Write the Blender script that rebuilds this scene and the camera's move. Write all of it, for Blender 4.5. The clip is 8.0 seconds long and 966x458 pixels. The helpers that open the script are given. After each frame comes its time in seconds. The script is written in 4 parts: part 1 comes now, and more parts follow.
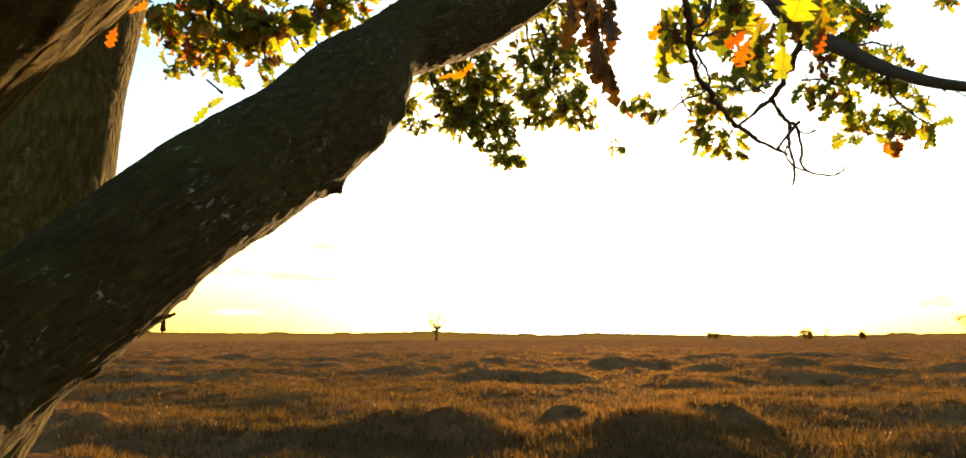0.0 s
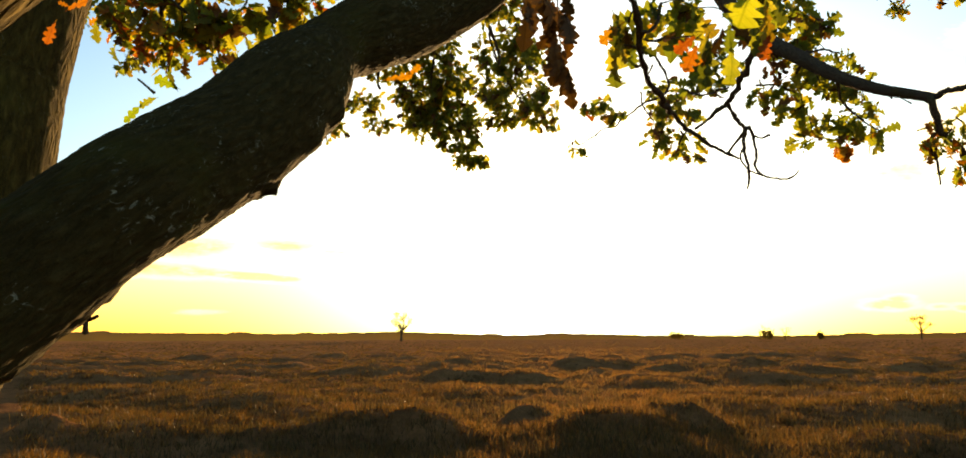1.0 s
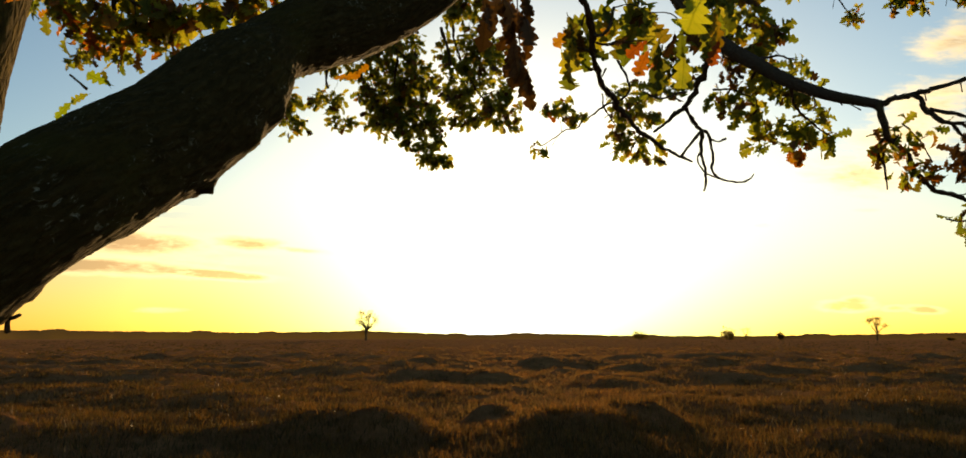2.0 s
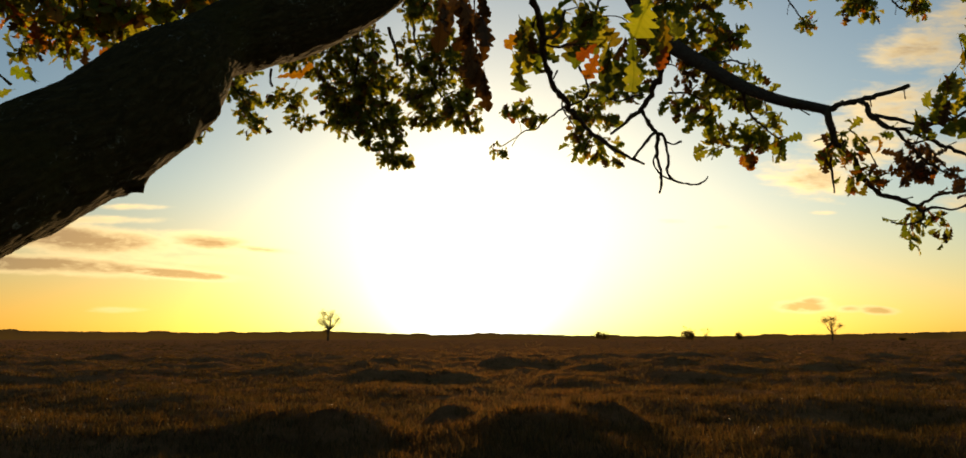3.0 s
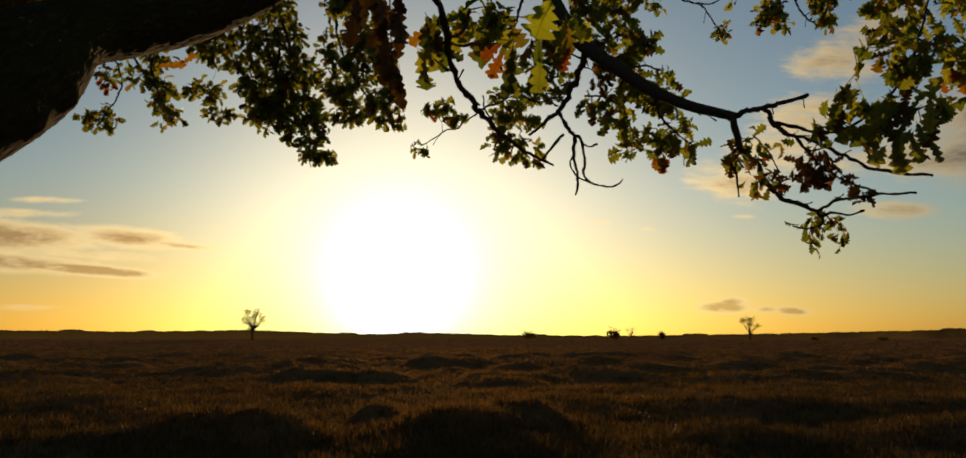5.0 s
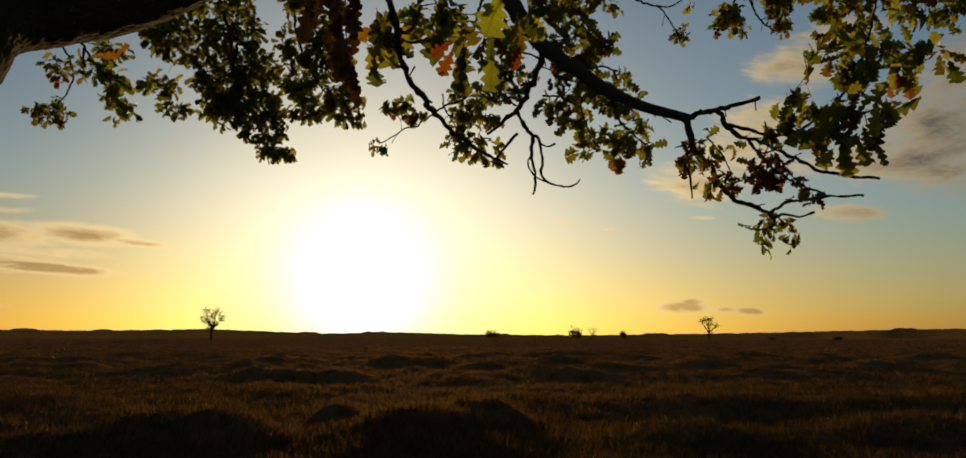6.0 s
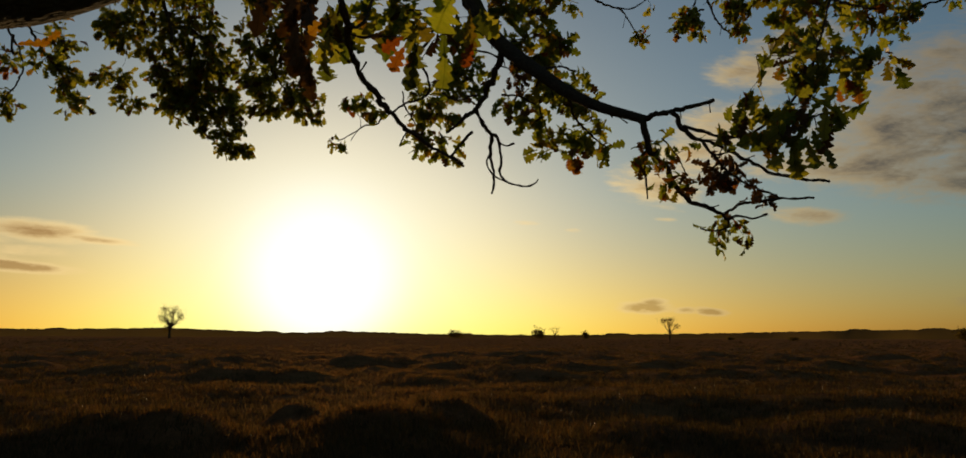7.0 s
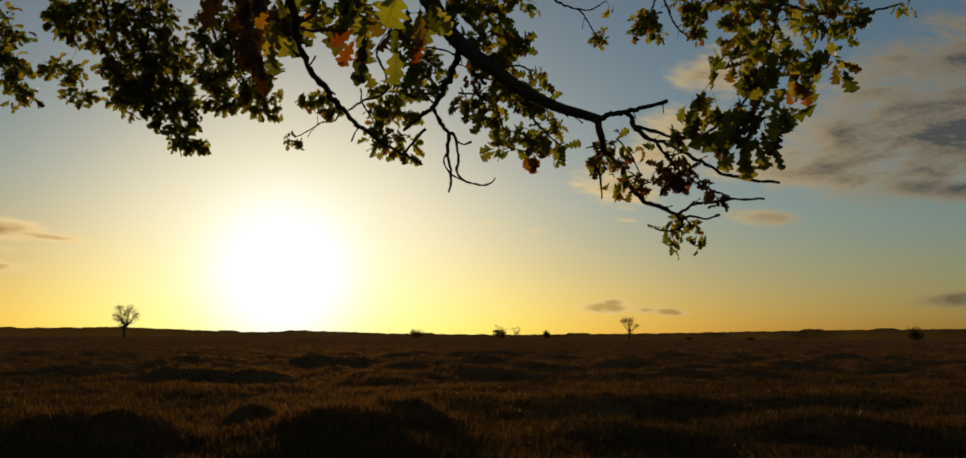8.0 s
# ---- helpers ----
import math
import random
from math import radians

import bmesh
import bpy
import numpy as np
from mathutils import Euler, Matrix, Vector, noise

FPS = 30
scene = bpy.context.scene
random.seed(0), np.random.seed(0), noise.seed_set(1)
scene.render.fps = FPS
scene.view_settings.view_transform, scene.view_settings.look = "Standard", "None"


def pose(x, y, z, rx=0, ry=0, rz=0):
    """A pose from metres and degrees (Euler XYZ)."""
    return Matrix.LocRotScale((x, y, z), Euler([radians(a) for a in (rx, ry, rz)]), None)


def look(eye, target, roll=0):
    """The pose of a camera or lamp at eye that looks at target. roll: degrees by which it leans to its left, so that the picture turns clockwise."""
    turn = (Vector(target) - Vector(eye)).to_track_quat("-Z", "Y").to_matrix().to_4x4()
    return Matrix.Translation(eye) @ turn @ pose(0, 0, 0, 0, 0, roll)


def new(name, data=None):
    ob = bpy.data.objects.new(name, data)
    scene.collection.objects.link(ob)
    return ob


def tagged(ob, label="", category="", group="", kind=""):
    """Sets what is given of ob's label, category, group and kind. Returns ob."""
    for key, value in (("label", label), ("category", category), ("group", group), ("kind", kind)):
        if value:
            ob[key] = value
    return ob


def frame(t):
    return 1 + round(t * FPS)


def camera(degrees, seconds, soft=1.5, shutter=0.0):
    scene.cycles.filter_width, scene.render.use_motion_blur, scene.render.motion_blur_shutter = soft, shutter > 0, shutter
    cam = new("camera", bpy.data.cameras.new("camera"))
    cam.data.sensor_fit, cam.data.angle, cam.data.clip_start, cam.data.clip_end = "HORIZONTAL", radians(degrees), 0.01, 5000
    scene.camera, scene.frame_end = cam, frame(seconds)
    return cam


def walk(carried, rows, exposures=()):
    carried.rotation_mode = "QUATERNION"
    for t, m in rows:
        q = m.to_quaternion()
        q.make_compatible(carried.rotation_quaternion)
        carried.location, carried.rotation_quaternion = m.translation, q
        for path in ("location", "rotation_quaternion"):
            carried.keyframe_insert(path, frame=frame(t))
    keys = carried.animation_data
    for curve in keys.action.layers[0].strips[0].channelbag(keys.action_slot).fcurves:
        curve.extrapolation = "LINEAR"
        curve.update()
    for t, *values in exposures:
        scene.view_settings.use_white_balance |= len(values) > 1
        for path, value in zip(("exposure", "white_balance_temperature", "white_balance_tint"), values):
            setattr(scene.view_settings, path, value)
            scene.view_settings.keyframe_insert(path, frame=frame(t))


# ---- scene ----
cam = camera(63.0, 8.0, soft=1.6)
walk(cam, [
    (0.0, pose(0.0002, -0.0001, 1.6199, 97.934, 0.172, 6.629)),
    (0.5, pose(0.0133, -0.0006, 1.6207, 97.963, 0.226, 5.432)),
    (1.0, pose(0.0259, -0.0020, 1.6212, 97.956, 0.192, 4.132)),
    (1.5, pose(0.0381, -0.0038, 1.6215, 97.917, 0.058, 2.927)),
    (3.0, pose(0.0743, -0.0077, 1.6221, 97.924, 0.045, -1.030)),
    (3.5, pose(0.0866, -0.0076, 1.6223, 97.905, -0.008, -2.235)),
    (4.0, pose(0.0991, -0.0066, 1.6225, 97.899, -0.006, -3.655)),
    (4.5, pose(0.1118, -0.0047, 1.6227, 97.897, -0.015, -4.878)),
    (6.0, pose(0.1508, 0.0049, 1.6232, 97.835, -0.047, -8.853)),
    (6.5, pose(0.1638, 0.0086, 1.6230, 97.847, -0.150, -10.089)),
    (7.0, pose(0.1765, 0.0119, 1.6224, 97.815, -0.200, -11.506)),
    (7.5, pose(0.1888, 0.0143, 1.6214, 97.804, -0.213, -12.777)),
    (8.0, pose(0.2004, 0.0152, 1.6198, 97.799, -0.232, -14.275)),
], exposures=[
    (0.0, 3.1, 7300.0, 10.0),
    (1.5, 1.95, 7050.0, 10.0),
    (3.5, 0.8, 6850.0, 10.0),
    (4.5, 0.5, 6750.0, 10.0),
    (6.5, 0.1, 6600.0, 10.0),
    (8.0, 0.0, 6600.0, 10.0),
])

# ---- world: low sun ahead, hazy evening sky with a few clouds ----
SUN_UP = radians(4.4)
SUN_WAY = Vector((0.0, math.cos(SUN_UP), math.sin(SUN_UP)))


class Nodes:
    """Short forms for building a node tree."""

    def __init__(self, tree):
        self.tree = tree
        tree.nodes.clear()

    def add(self, kind, values=(), operation=""):
        n = self.tree.nodes.new(kind)
        if operation:
            n.operation = operation
        for key, value in dict(values).items():
            self.put(n.inputs[key], value)
        return n

    def put(self, socket, value):
        if isinstance(value, bpy.types.NodeSocket):
            self.tree.links.new(value, socket)
        else:
            socket.default_value = value

    def math(self, op, a, b=0.0, c=0.0, clamp=False):
        n = self.tree.nodes.new("ShaderNodeMath")
        n.operation, n.use_clamp = op, clamp
        for i, v in enumerate((a, b, c)):
            self.put(n.inputs[i], v)
        return n.outputs[0]

    def mix(self, f, a, b, blend="MIX"):
        n = self.tree.nodes.new("ShaderNodeMix")
        n.data_type, n.blend_type = "RGBA", blend
        self.put(n.inputs[0], f)
        self.put(n.inputs[6], a)
        self.put(n.inputs[7], b)
        return n.outputs[2]

    def noise(self, vector, scale, detail=4.0, rough=0.55, distort=0.0):
        n = self.add("ShaderNodeTexNoise", {"Scale": scale, "Detail": detail, "Roughness": rough, "Distortion": distort})
        if vector is not None:
            self.put(n.inputs["Vector"], vector)
        return n.outputs["Fac"]

    def step(self, v, low, high):
        n = self.add("ShaderNodeMapRange", {"Value": v, "From Min": low, "From Max": high})
        n.interpolation_type = "SMOOTHSTEP"
        return n.outputs["Result"]

    def xyz(self, x, y, z):
        n = self.add("ShaderNodeCombineXYZ", {"X": x, "Y": y, "Z": z})
        return n.outputs[0]


def rgb(r, g, b):
    return (r, g, b, 1.0)


def make_world():
    world = bpy.data.worlds.new("evening_sky")
    scene.world = world
    world.use_nodes = True
    g = Nodes(world.node_tree)
    way = g.add("ShaderNodeTexCoord").outputs["Generated"]
    sky = g.add("ShaderNodeTexSky")
    sky.sky_type, sky.sun_disc, sky.sun_elevation, sky.sun_rotation = "NISHITA", False, SUN_UP, 0.0
    sky.altitude, sky.air_density, sky.dust_density, sky.ozone_density = 20.0, 1.0, 1.0, 1.5
    part = g.add("ShaderNodeSeparateXYZ", {0: way})
    x, y, z = part.outputs
    # clearer and bluer aloft, dustier low down
    air = g.mix(g.step(z, 0.03, 0.20), rgb(SKY * 0.80, SKY * 0.85, SKY * 0.82), rgb(SKY * 0.83, SKY * 0.99, SKY * 1.12))
    base = g.mix(1.0, sky.outputs[0], air, "MULTIPLY")
    # to the west of the sun clearer air aloft, and dustier low down
    west = g.mix(g.step(z, 0.03, 0.20), rgb(0.76, 0.69, 0.60), rgb(0.68, 0.74, 0.80))
    base = g.mix(g.step(x, 0.05, -0.40), base, g.mix(1.0, base, west, "MULTIPLY"))
    # scattering of the haze about the sun
    toward = g.add("ShaderNodeVectorMath", {0: way, 1: SUN_WAY}, operation="DOT_PRODUCT").outputs["Value"]
    away = g.math("MULTIPLY", g.math("ARCCOSINE", g.math("MINIMUM", toward, 1.0)), 180 / math.pi)
    colour = base
    for tint, width, power in HALO:
        fall = g.math("EXPONENT", g.math("MULTIPLY", g.math("POWER", g.math("DIVIDE", away, width), power), -1.0))
        colour = g.mix(1.0, colour, g.mix(fall, rgb(0, 0, 0), rgb(*tint)), "ADD")
    # a warm band of haze low over the land, stronger under the sun
    low = g.math("EXPONENT", g.math("MULTIPLY", g.math("ABSOLUTE", z), -21.0))
    near = g.math("EXPONENT", g.math("MULTIPLY", g.math("POWER", g.math("DIVIDE", away, BAND_WIDTH), 1.5), -1.0))
    colour = g.mix(1.0, colour, g.mix(g.math("MULTIPLY", low, near), rgb(0, 0, 0), rgb(*BAND)), "ADD")
    # thick haze cannot outshine the disc: ease each colour toward full brightness
    channels = g.add("ShaderNodeSeparateColor", {0: colour}).outputs
    eased = [g.math("DIVIDE", c, g.math("POWER", g.math("ADD", 1.0, g.math("POWER", g.math("DIVIDE", c, FULL), 2.5)), 0.4)) for c in channels[:3]]
    colour = g.add("ShaderNodeCombineColor", {0: eased[0], 1: eased[1], 2: eased[2]}).outputs[0]
    # clouds, in slopes to the side and up from straight ahead
    ahead = g.math("MAXIMUM", y, 0.05)
    u, v = g.math("DIVIDE", x, ahead), g.math("DIVIDE", z, ahead)
    slant = g.math("MULTIPLY", g.math("MULTIPLY", g.step(u, 0.55, 0.95), 0.09), g.math("SUBTRACT", u, 0.55))
    crisp = g.math("SUBTRACT", g.math("ADD", 1.3, g.step(u, -0.1, 0.2)), g.math("MULTIPLY", g.step(u, 0.55, 0.75), 1.0))

    def billows(shift_u, shift_v):
        plane = g.xyz(g.math("ADD", u, shift_u), g.math("MULTIPLY", g.math("SUBTRACT", g.math("ADD", v, shift_v), slant), 3.4), 0.0)
        rough = g.noise(plane, 7.0, 7.0, 0.60, 0.25)
        fine = g.noise(plane, 36.0, 6.0, 0.64, 0.3)
        return g.math("ADD", g.math("MULTIPLY", g.math("SUBTRACT", rough, 0.5), 4.5), g.math("MULTIPLY", g.math("SUBTRACT", fine, 0.5), crisp))

    wisp = billows(0.0, 0.0)
    # the sides of the billows that face the sun
    facing = g.step(g.math("SUBTRACT", wisp, billows(-0.016, -0.004)), -0.35, 0.8)
    cover = None
    for cu, cv, wu, wv, tilt, body in CLOUDS:
        du, dv = g.math("SUBTRACT", u, cu), g.math("SUBTRACT", v, cv)
        dv = g.math("SUBTRACT", dv, g.math("MULTIPLY", du, tilt))
        d = g.math("ADD", g.math("POWER", g.math("ABSOLUTE", g.math("DIVIDE", du, wu)), 2.0), g.math("POWER", g.math("ABSOLUTE", g.math("DIVIDE", dv, wv)), 2.0))
        m = g.math("MULTIPLY", g.math("SUBTRACT", 1.0, d), body)
        cover = m if cover is None else g.math("MAXIMUM", cover, m)
    thick = g.math("ADD", cover, wisp)
    ahead_only = g.step(y, 0.1, 0.3)
    mask = g.math("MULTIPLY", g.step(thick, -0.6, 1.6), ahead_only)
    heart = g.step(g.math("ADD", g.math("MULTIPLY", cover, 1.2), wisp), 0.75, 2.8)
    lit = g.mix(g.step(away, 11.0, 47.0), rgb(*CLOUD_LIT_NEAR), rgb(*CLOUD_LIT_FAR))
    dim = g.mix(g.step(away, 12.0, 46.0), rgb(*CLOUD_DIM_NEAR), rgb(*CLOUD_DIM_FAR))
    shade = g.math("MULTIPLY", g.math("SUBTRACT", 1.2, g.math("MULTIPLY", facing, 0.8)), g.math("ADD", 0.1, g.math("MULTIPLY", heart, 1.1)), clamp=True)
    cloud = g.mix(shade, lit, dim)
    # low clouds are seen through more haze
    clear = g.math("ADD", 0.58, g.math("MULTIPLY", g.step(v, 0.03, 0.12), 0.30))
    colour = g.mix(g.math("MULTIPLY", mask, clear), colour, cloud)
    back = g.add("ShaderNodeBackground", {"Color": colour, "Strength": 1.0})
    out = g.add("ShaderNodeOutputWorld")
    g.put(out.inputs["Surface"], back.outputs[0])


SKY = 0.086
HALO = [((6.0, 5.2, 3.6), 3.2, 1.75), ((0.34, 0.262, 0.13), 7.6, 1.6), ((0.12, 0.12, 0.13), 12.0, 1.7)]
FULL = 1.12
BAND, BAND_WIDTH = (0.52, 0.195, 0.01), 28.0
CLOUD_LIT_NEAR, CLOUD_LIT_FAR = (1.0, 0.74, 0.34), (0.26, 0.20, 0.115)
CLOUD_DIM_NEAR, CLOUD_DIM_FAR = (0.42, 0.235, 0.078), (0.060, 0.058, 0.052)
CLOUDS = [
    # the broad bank to the east, and its torn edges
    (1.02, 0.32, 0.36, 0.11, 0.12, 1.7), (1.20, 0.46, 0.34, 0.16, 0.3, 1.5), (0.82, 0.265, 0.24, 0.045, 0.08, 1.3), (1.05, 0.235, 0.34, 0.026, 0.0, 1.5), (0.86, 0.37, 0.16, 0.070, 0.6, 1.0),
    # lit puffs beside it
    (0.60, 0.375, 0.075, 0.030, 0.0, 1.25), (0.66, 0.42, 0.09, 0.035, 0.4, 0.8), (0.68, 0.175, 0.070, 0.013, 0.0, 1.2), (0.45, 0.214, 0.065, 0.028, -0.05, 1.25), (0.53, 0.27, 0.10, 0.055, 0.5, 1.0),
    # small flat clouds low down
    (0.424, 0.0405, 0.046, 0.0095, 0.0, 2.1), (0.436, 0.047, 0.024, 0.008, 0.0, 1.9), (0.521, 0.0355, 0.030, 0.0065, -0.08, 2.0), (0.488, 0.037, 0.022, 0.005, 0.0, 1.3), (1.02, 0.060, 0.11, 0.014, 0.08, 2.0),
    # wisps
    (0.327, 0.142, 0.014, 0.004, 0.0, 1.0), (0.267, 0.150, 0.020, 0.003, 0.0, 0.8), (0.455, 0.161, 0.02, 0.003, 0.0, 0.9), (-0.438, 0.036, 0.035, 0.004, 0.0, 1.0), (-0.40, 0.102, 0.12, 0.007, -0.05, 0.8),
    # long dark bars to the west
    (-0.51, 0.126, 0.17, 0.024, -0.07, 2.2), (-0.33, 0.122, 0.075, 0.015, -0.09, 2.0), (-0.275, 0.114, 0.055, 0.006, -0.10, 1.7), (-0.52, 0.093, 0.18, 0.015, -0.05, 2.1), (-0.385, 0.083, 0.115, 0.008, -0.07, 2.0),
    (-0.47, 0.150, 0.085, 0.006, 0.0, 1.1), (-0.43, 0.167, 0.045, 0.004, 0.0, 0.9),
]
make_world()

sun = new("sun", bpy.data.lights.new("sun", "SUN"))
sun.data.energy, sun.data.angle, sun.data.color = 2.8, radians(0.6), (1.0, 0.64, 0.28)
sun.matrix_world = look(SUN_WAY * 60, (0, 0, 0))

# ---- materials ----


def material(name):
    m = bpy.data.materials.new(name)
    m.use_nodes = True
    return m, Nodes(m.node_tree)


def finish(g, shader, bump=None, strength=0.5, distance=0.01):
    out = g.add("ShaderNodeOutputMaterial")
    g.put(out.inputs["Surface"], shader.outputs[0])
    if bump is not None:
        n = g.add("ShaderNodeBump", {"Height": bump, "Strength": strength, "Distance": distance})
        g.put(shader.inputs["Normal"], n.outputs[0])


def bark_material(name, dark, light, lichen, fine):
    """Furrowed bark whose plates run along the stem, with lichen specks and moss."""
    m, g = material(name)
    note = g.add("ShaderNodeAttribute")
    note.attribute_name = "skin"
    at = note.outputs["Vector"]
    long = g.add("ShaderNodeMapping", {"Vector": at, "Scale": (1.0, 1.0, 0.28)}).outputs[0]
    warp = g.noise(at, 40.0 * fine, 3.0, 0.5)
    crack = g.add("ShaderNodeTexVoronoi", {"Vector": g.add("ShaderNodeVectorMath", {0: long, 1: g.xyz(g.math("MULTIPLY", warp, 0.012 / fine), g.math("MULTIPLY", warp, -0.010 / fine), 0.0)}, operation="ADD").outputs[0], "Scale": 95.0 * fine})
    crack.feature = "DISTANCE_TO_EDGE"
    plate = g.step(crack.outputs["Distance"], 0.02, 0.34)
    ridge = g.noise(long, 130.0 * fine, 7.0, 0.65, 0.6)
    grain = g.noise(at, 600.0 * fine, 4.0, 0.6)
    tone = g.math("MULTIPLY", g.math("ADD", 0.55, g.math("MULTIPLY", plate, 0.45)), g.step(g.math("ADD", g.math("MULTIPLY", ridge, 0.7), g.math("MULTIPLY", grain, 0.3)), 0.33, 0.66))
    colour = g.mix(tone, rgb(*dark), rgb(*light))
    moss = g.math("MULTIPLY", g.step(g.noise(at, 9.0, 5.0, 0.6), 0.50, 0.70), 0.5)
    colour = g.mix(moss, colour, rgb(0.060, 0.052, 0.010))
    speck = g.math("MULTIPLY", g.step(g.noise(g.add("ShaderNodeMapping", {"Vector": at, "Scale": (1.0, 1.0, 0.6)}).outputs[0], 150.0, 5.0, 0.7, 1.6), 0.56, 0.68), lichen)
    speck = g.math("MULTIPLY", speck, g.step(g.noise(at, 38.0, 4.0, 0.6), 0.50, 0.66))
    colour = g.mix(speck, colour, rgb(0.22, 0.22, 0.16))
    s = g.add("ShaderNodeBsdfPrincipled", {"Base Color": colour, "Roughness": 1.0, "Specular IOR Level": 0.03})
    height = g.math("ADD", g.math("MULTIPLY", plate, 1.0), g.math("ADD", g.math("MULTIPLY", ridge, 0.8), g.math("MULTIPLY", grain, 0.3)))
    finish(g, s, height, 0.7, 0.004 / fine)
    return m


def leaf_material(name, a, b, c, through_it, gloss=0.15, onward=0.0):
    """Thin leaf: lets light through, blotched and varied from leaf to leaf; onward: the share that dry blades scatter straight on."""
    m, g = material(name)
    one = g.math("FRACT", g.math("ADD", g.add("ShaderNodeObjectInfo").outputs["Random"], g.add("ShaderNodeNewGeometry").outputs["Random Per Island"]))
    note = g.add("ShaderNodeAttribute")
    note.attribute_name = "skin"
    at = note.outputs["Vector"]
    spots = g.noise(at, 6.0, 5.0, 0.65)
    x, y, _ = g.add("ShaderNodeSeparateXYZ", {0: at}).outputs
    off = g.math("ABSOLUTE", x)
    rib = g.math("SUBTRACT", 1.0, g.step(off, 0.008, 0.03))
    side = g.math("PINGPONG", g.math("MULTIPLY", g.math("SUBTRACT", y, g.math("MULTIPLY", off, 0.9)), 7.0), 0.5)
    vein = g.math("MAXIMUM", rib, g.math("MULTIPLY", g.math("SUBTRACT", 1.0, g.step(side, 0.03, 0.10)), 0.5))
    t = g.math("ADD", one, g.math("ADD", g.math("MULTIPLY", g.math("SUBTRACT", spots, 0.5), 0.9), g.math("MULTIPLY", off, 0.35)), clamp=True)
    ramp = g.add("ShaderNodeValToRGB", {"Fac": t})
    e = ramp.color_ramp.elements
    e[0].position, e[0].color = 0.1, rgb(*a)
    e[1].position, e[1].color = 0.95, rgb(*c)
    mid = e.new(0.6)
    mid.color = rgb(*b)
    colour = g.mix(g.math("MULTIPLY", vein, 0.45), ramp.outputs[0], g.mix(1.0, ramp.outputs[0], rgb(0.45, 0.5, 0.4), "MULTIPLY"))
    body = g.add("ShaderNodeBsdfPrincipled", {"Base Color": colour, "Roughness": 0.55, "Specular IOR Level": gloss})
    glow = g.add("ShaderNodeBsdfTranslucent", {"Color": g.mix(1.0, colour, rgb(0.95, 0.98, 0.35), "MULTIPLY")})
    both = g.add("ShaderNodeMixShader", {0: through_it, 1: body.outputs[0], 2: glow.outputs[0]})
    if onward:
        ahead = g.add("ShaderNodeBsdfRefraction", {"Color": colour, "Roughness": 1.0, "IOR": 1.3})
        both = g.add("ShaderNodeMixShader", {0: onward, 1: both.outputs[0], 2: ahead.outputs[0]})
    out = g.add("ShaderNodeOutputMaterial")
    g.put(out.inputs["Surface"], both.outputs[0])
    return m


def ground_material():
    m, g = material("moor_earth")
    at = g.add("ShaderNodeTexCoord").outputs["Object"]
    big, mid, small = g.noise(at, 0.16, 6.0, 0.65), g.noise(at, 1.1, 8.0, 0.72), g.noise(at, 11.0, 8.0, 0.75)
    t = g.step(g.math("ADD", g.math("MULTIPLY", big, 0.25), g.math("ADD", g.math("MULTIPLY", mid, 0.4), g.math("MULTIPLY", small, 0.35))), 0.36, 0.66)
    colour = g.mix(t, rgb(0.097, 0.044, 0.018), rgb(0.28, 0.128, 0.051))
    colour = g.mix(g.math("MULTIPLY", g.step(big, 0.5, 0.7), 0.4), colour, rgb(0.10, 0.082, 0.028))
    s = g.add("ShaderNodeBsdfPrincipled", {"Base Color": colour, "Roughness": 1.0, "Specular IOR Level": 0.0, "Sheen Weight": 0.02, "Sheen Roughness": 0.4, "Sheen Tint": rgb(1.0, 0.52, 0.20)})
    finish(g, s, g.math("ADD", mid, g.math("MULTIPLY", small, 0.6)), 1.0, 0.16)
    return m


BARK = bark_material("oak_bark", (0.025, 0.018, 0.006), (0.066, 0.048, 0.017), 1.0, 1.5)
MOSSY_BARK = bark_material("mossy_bark", (0.026, 0.018, 0.005), (0.105, 0.074, 0.018), 0.3, 1.2)
TWIG_BARK = bark_material("twig_bark", (0.030, 0.022, 0.016), (0.12, 0.09, 0.06), 0.3, 3.0)
FAR_BARK = bark_material("far_bark", (0.05, 0.035, 0.02), (0.12, 0.085, 0.05), 0.0, 0.1)
LEAVES = {
    "green": leaf_material("green_leaf", (0.10, 0.125, 0.02), (0.20, 0.22, 0.034), (0.33, 0.29, 0.042), 0.65),
    "dark": leaf_material("dark_leaf", (0.115, 0.125, 0.026), (0.195, 0.195, 0.036), (0.32, 0.28, 0.05), 0.7),
    "yellow": leaf_material("yellow_leaf", (0.13, 0.115, 0.016), (0.24, 0.165, 0.02), (0.34, 0.165, 0.017), 0.5),
    "orange": leaf_material("orange_leaf", (0.26, 0.06, 0.010), (0.35, 0.115, 0.013), (0.38, 0.19, 0.02), 0.5),
    "brown": leaf_material("brown_leaf", (0.06, 0.031, 0.012), (0.10, 0.048, 0.016), (0.18, 0.078, 0.022), 0.2),
    # darkened green: shade among the near leaves put into the colour
    "shaded_green": leaf_material("shaded_green_leaf", (0.05, 0.062, 0.010), (0.085, 0.095, 0.016), (0.15, 0.13, 0.02), 0.5),
    "lime": leaf_material("lime_leaf", (0.16, 0.22, 0.02), (0.23, 0.29, 0.025), (0.32, 0.33, 0.04), 0.65),
}
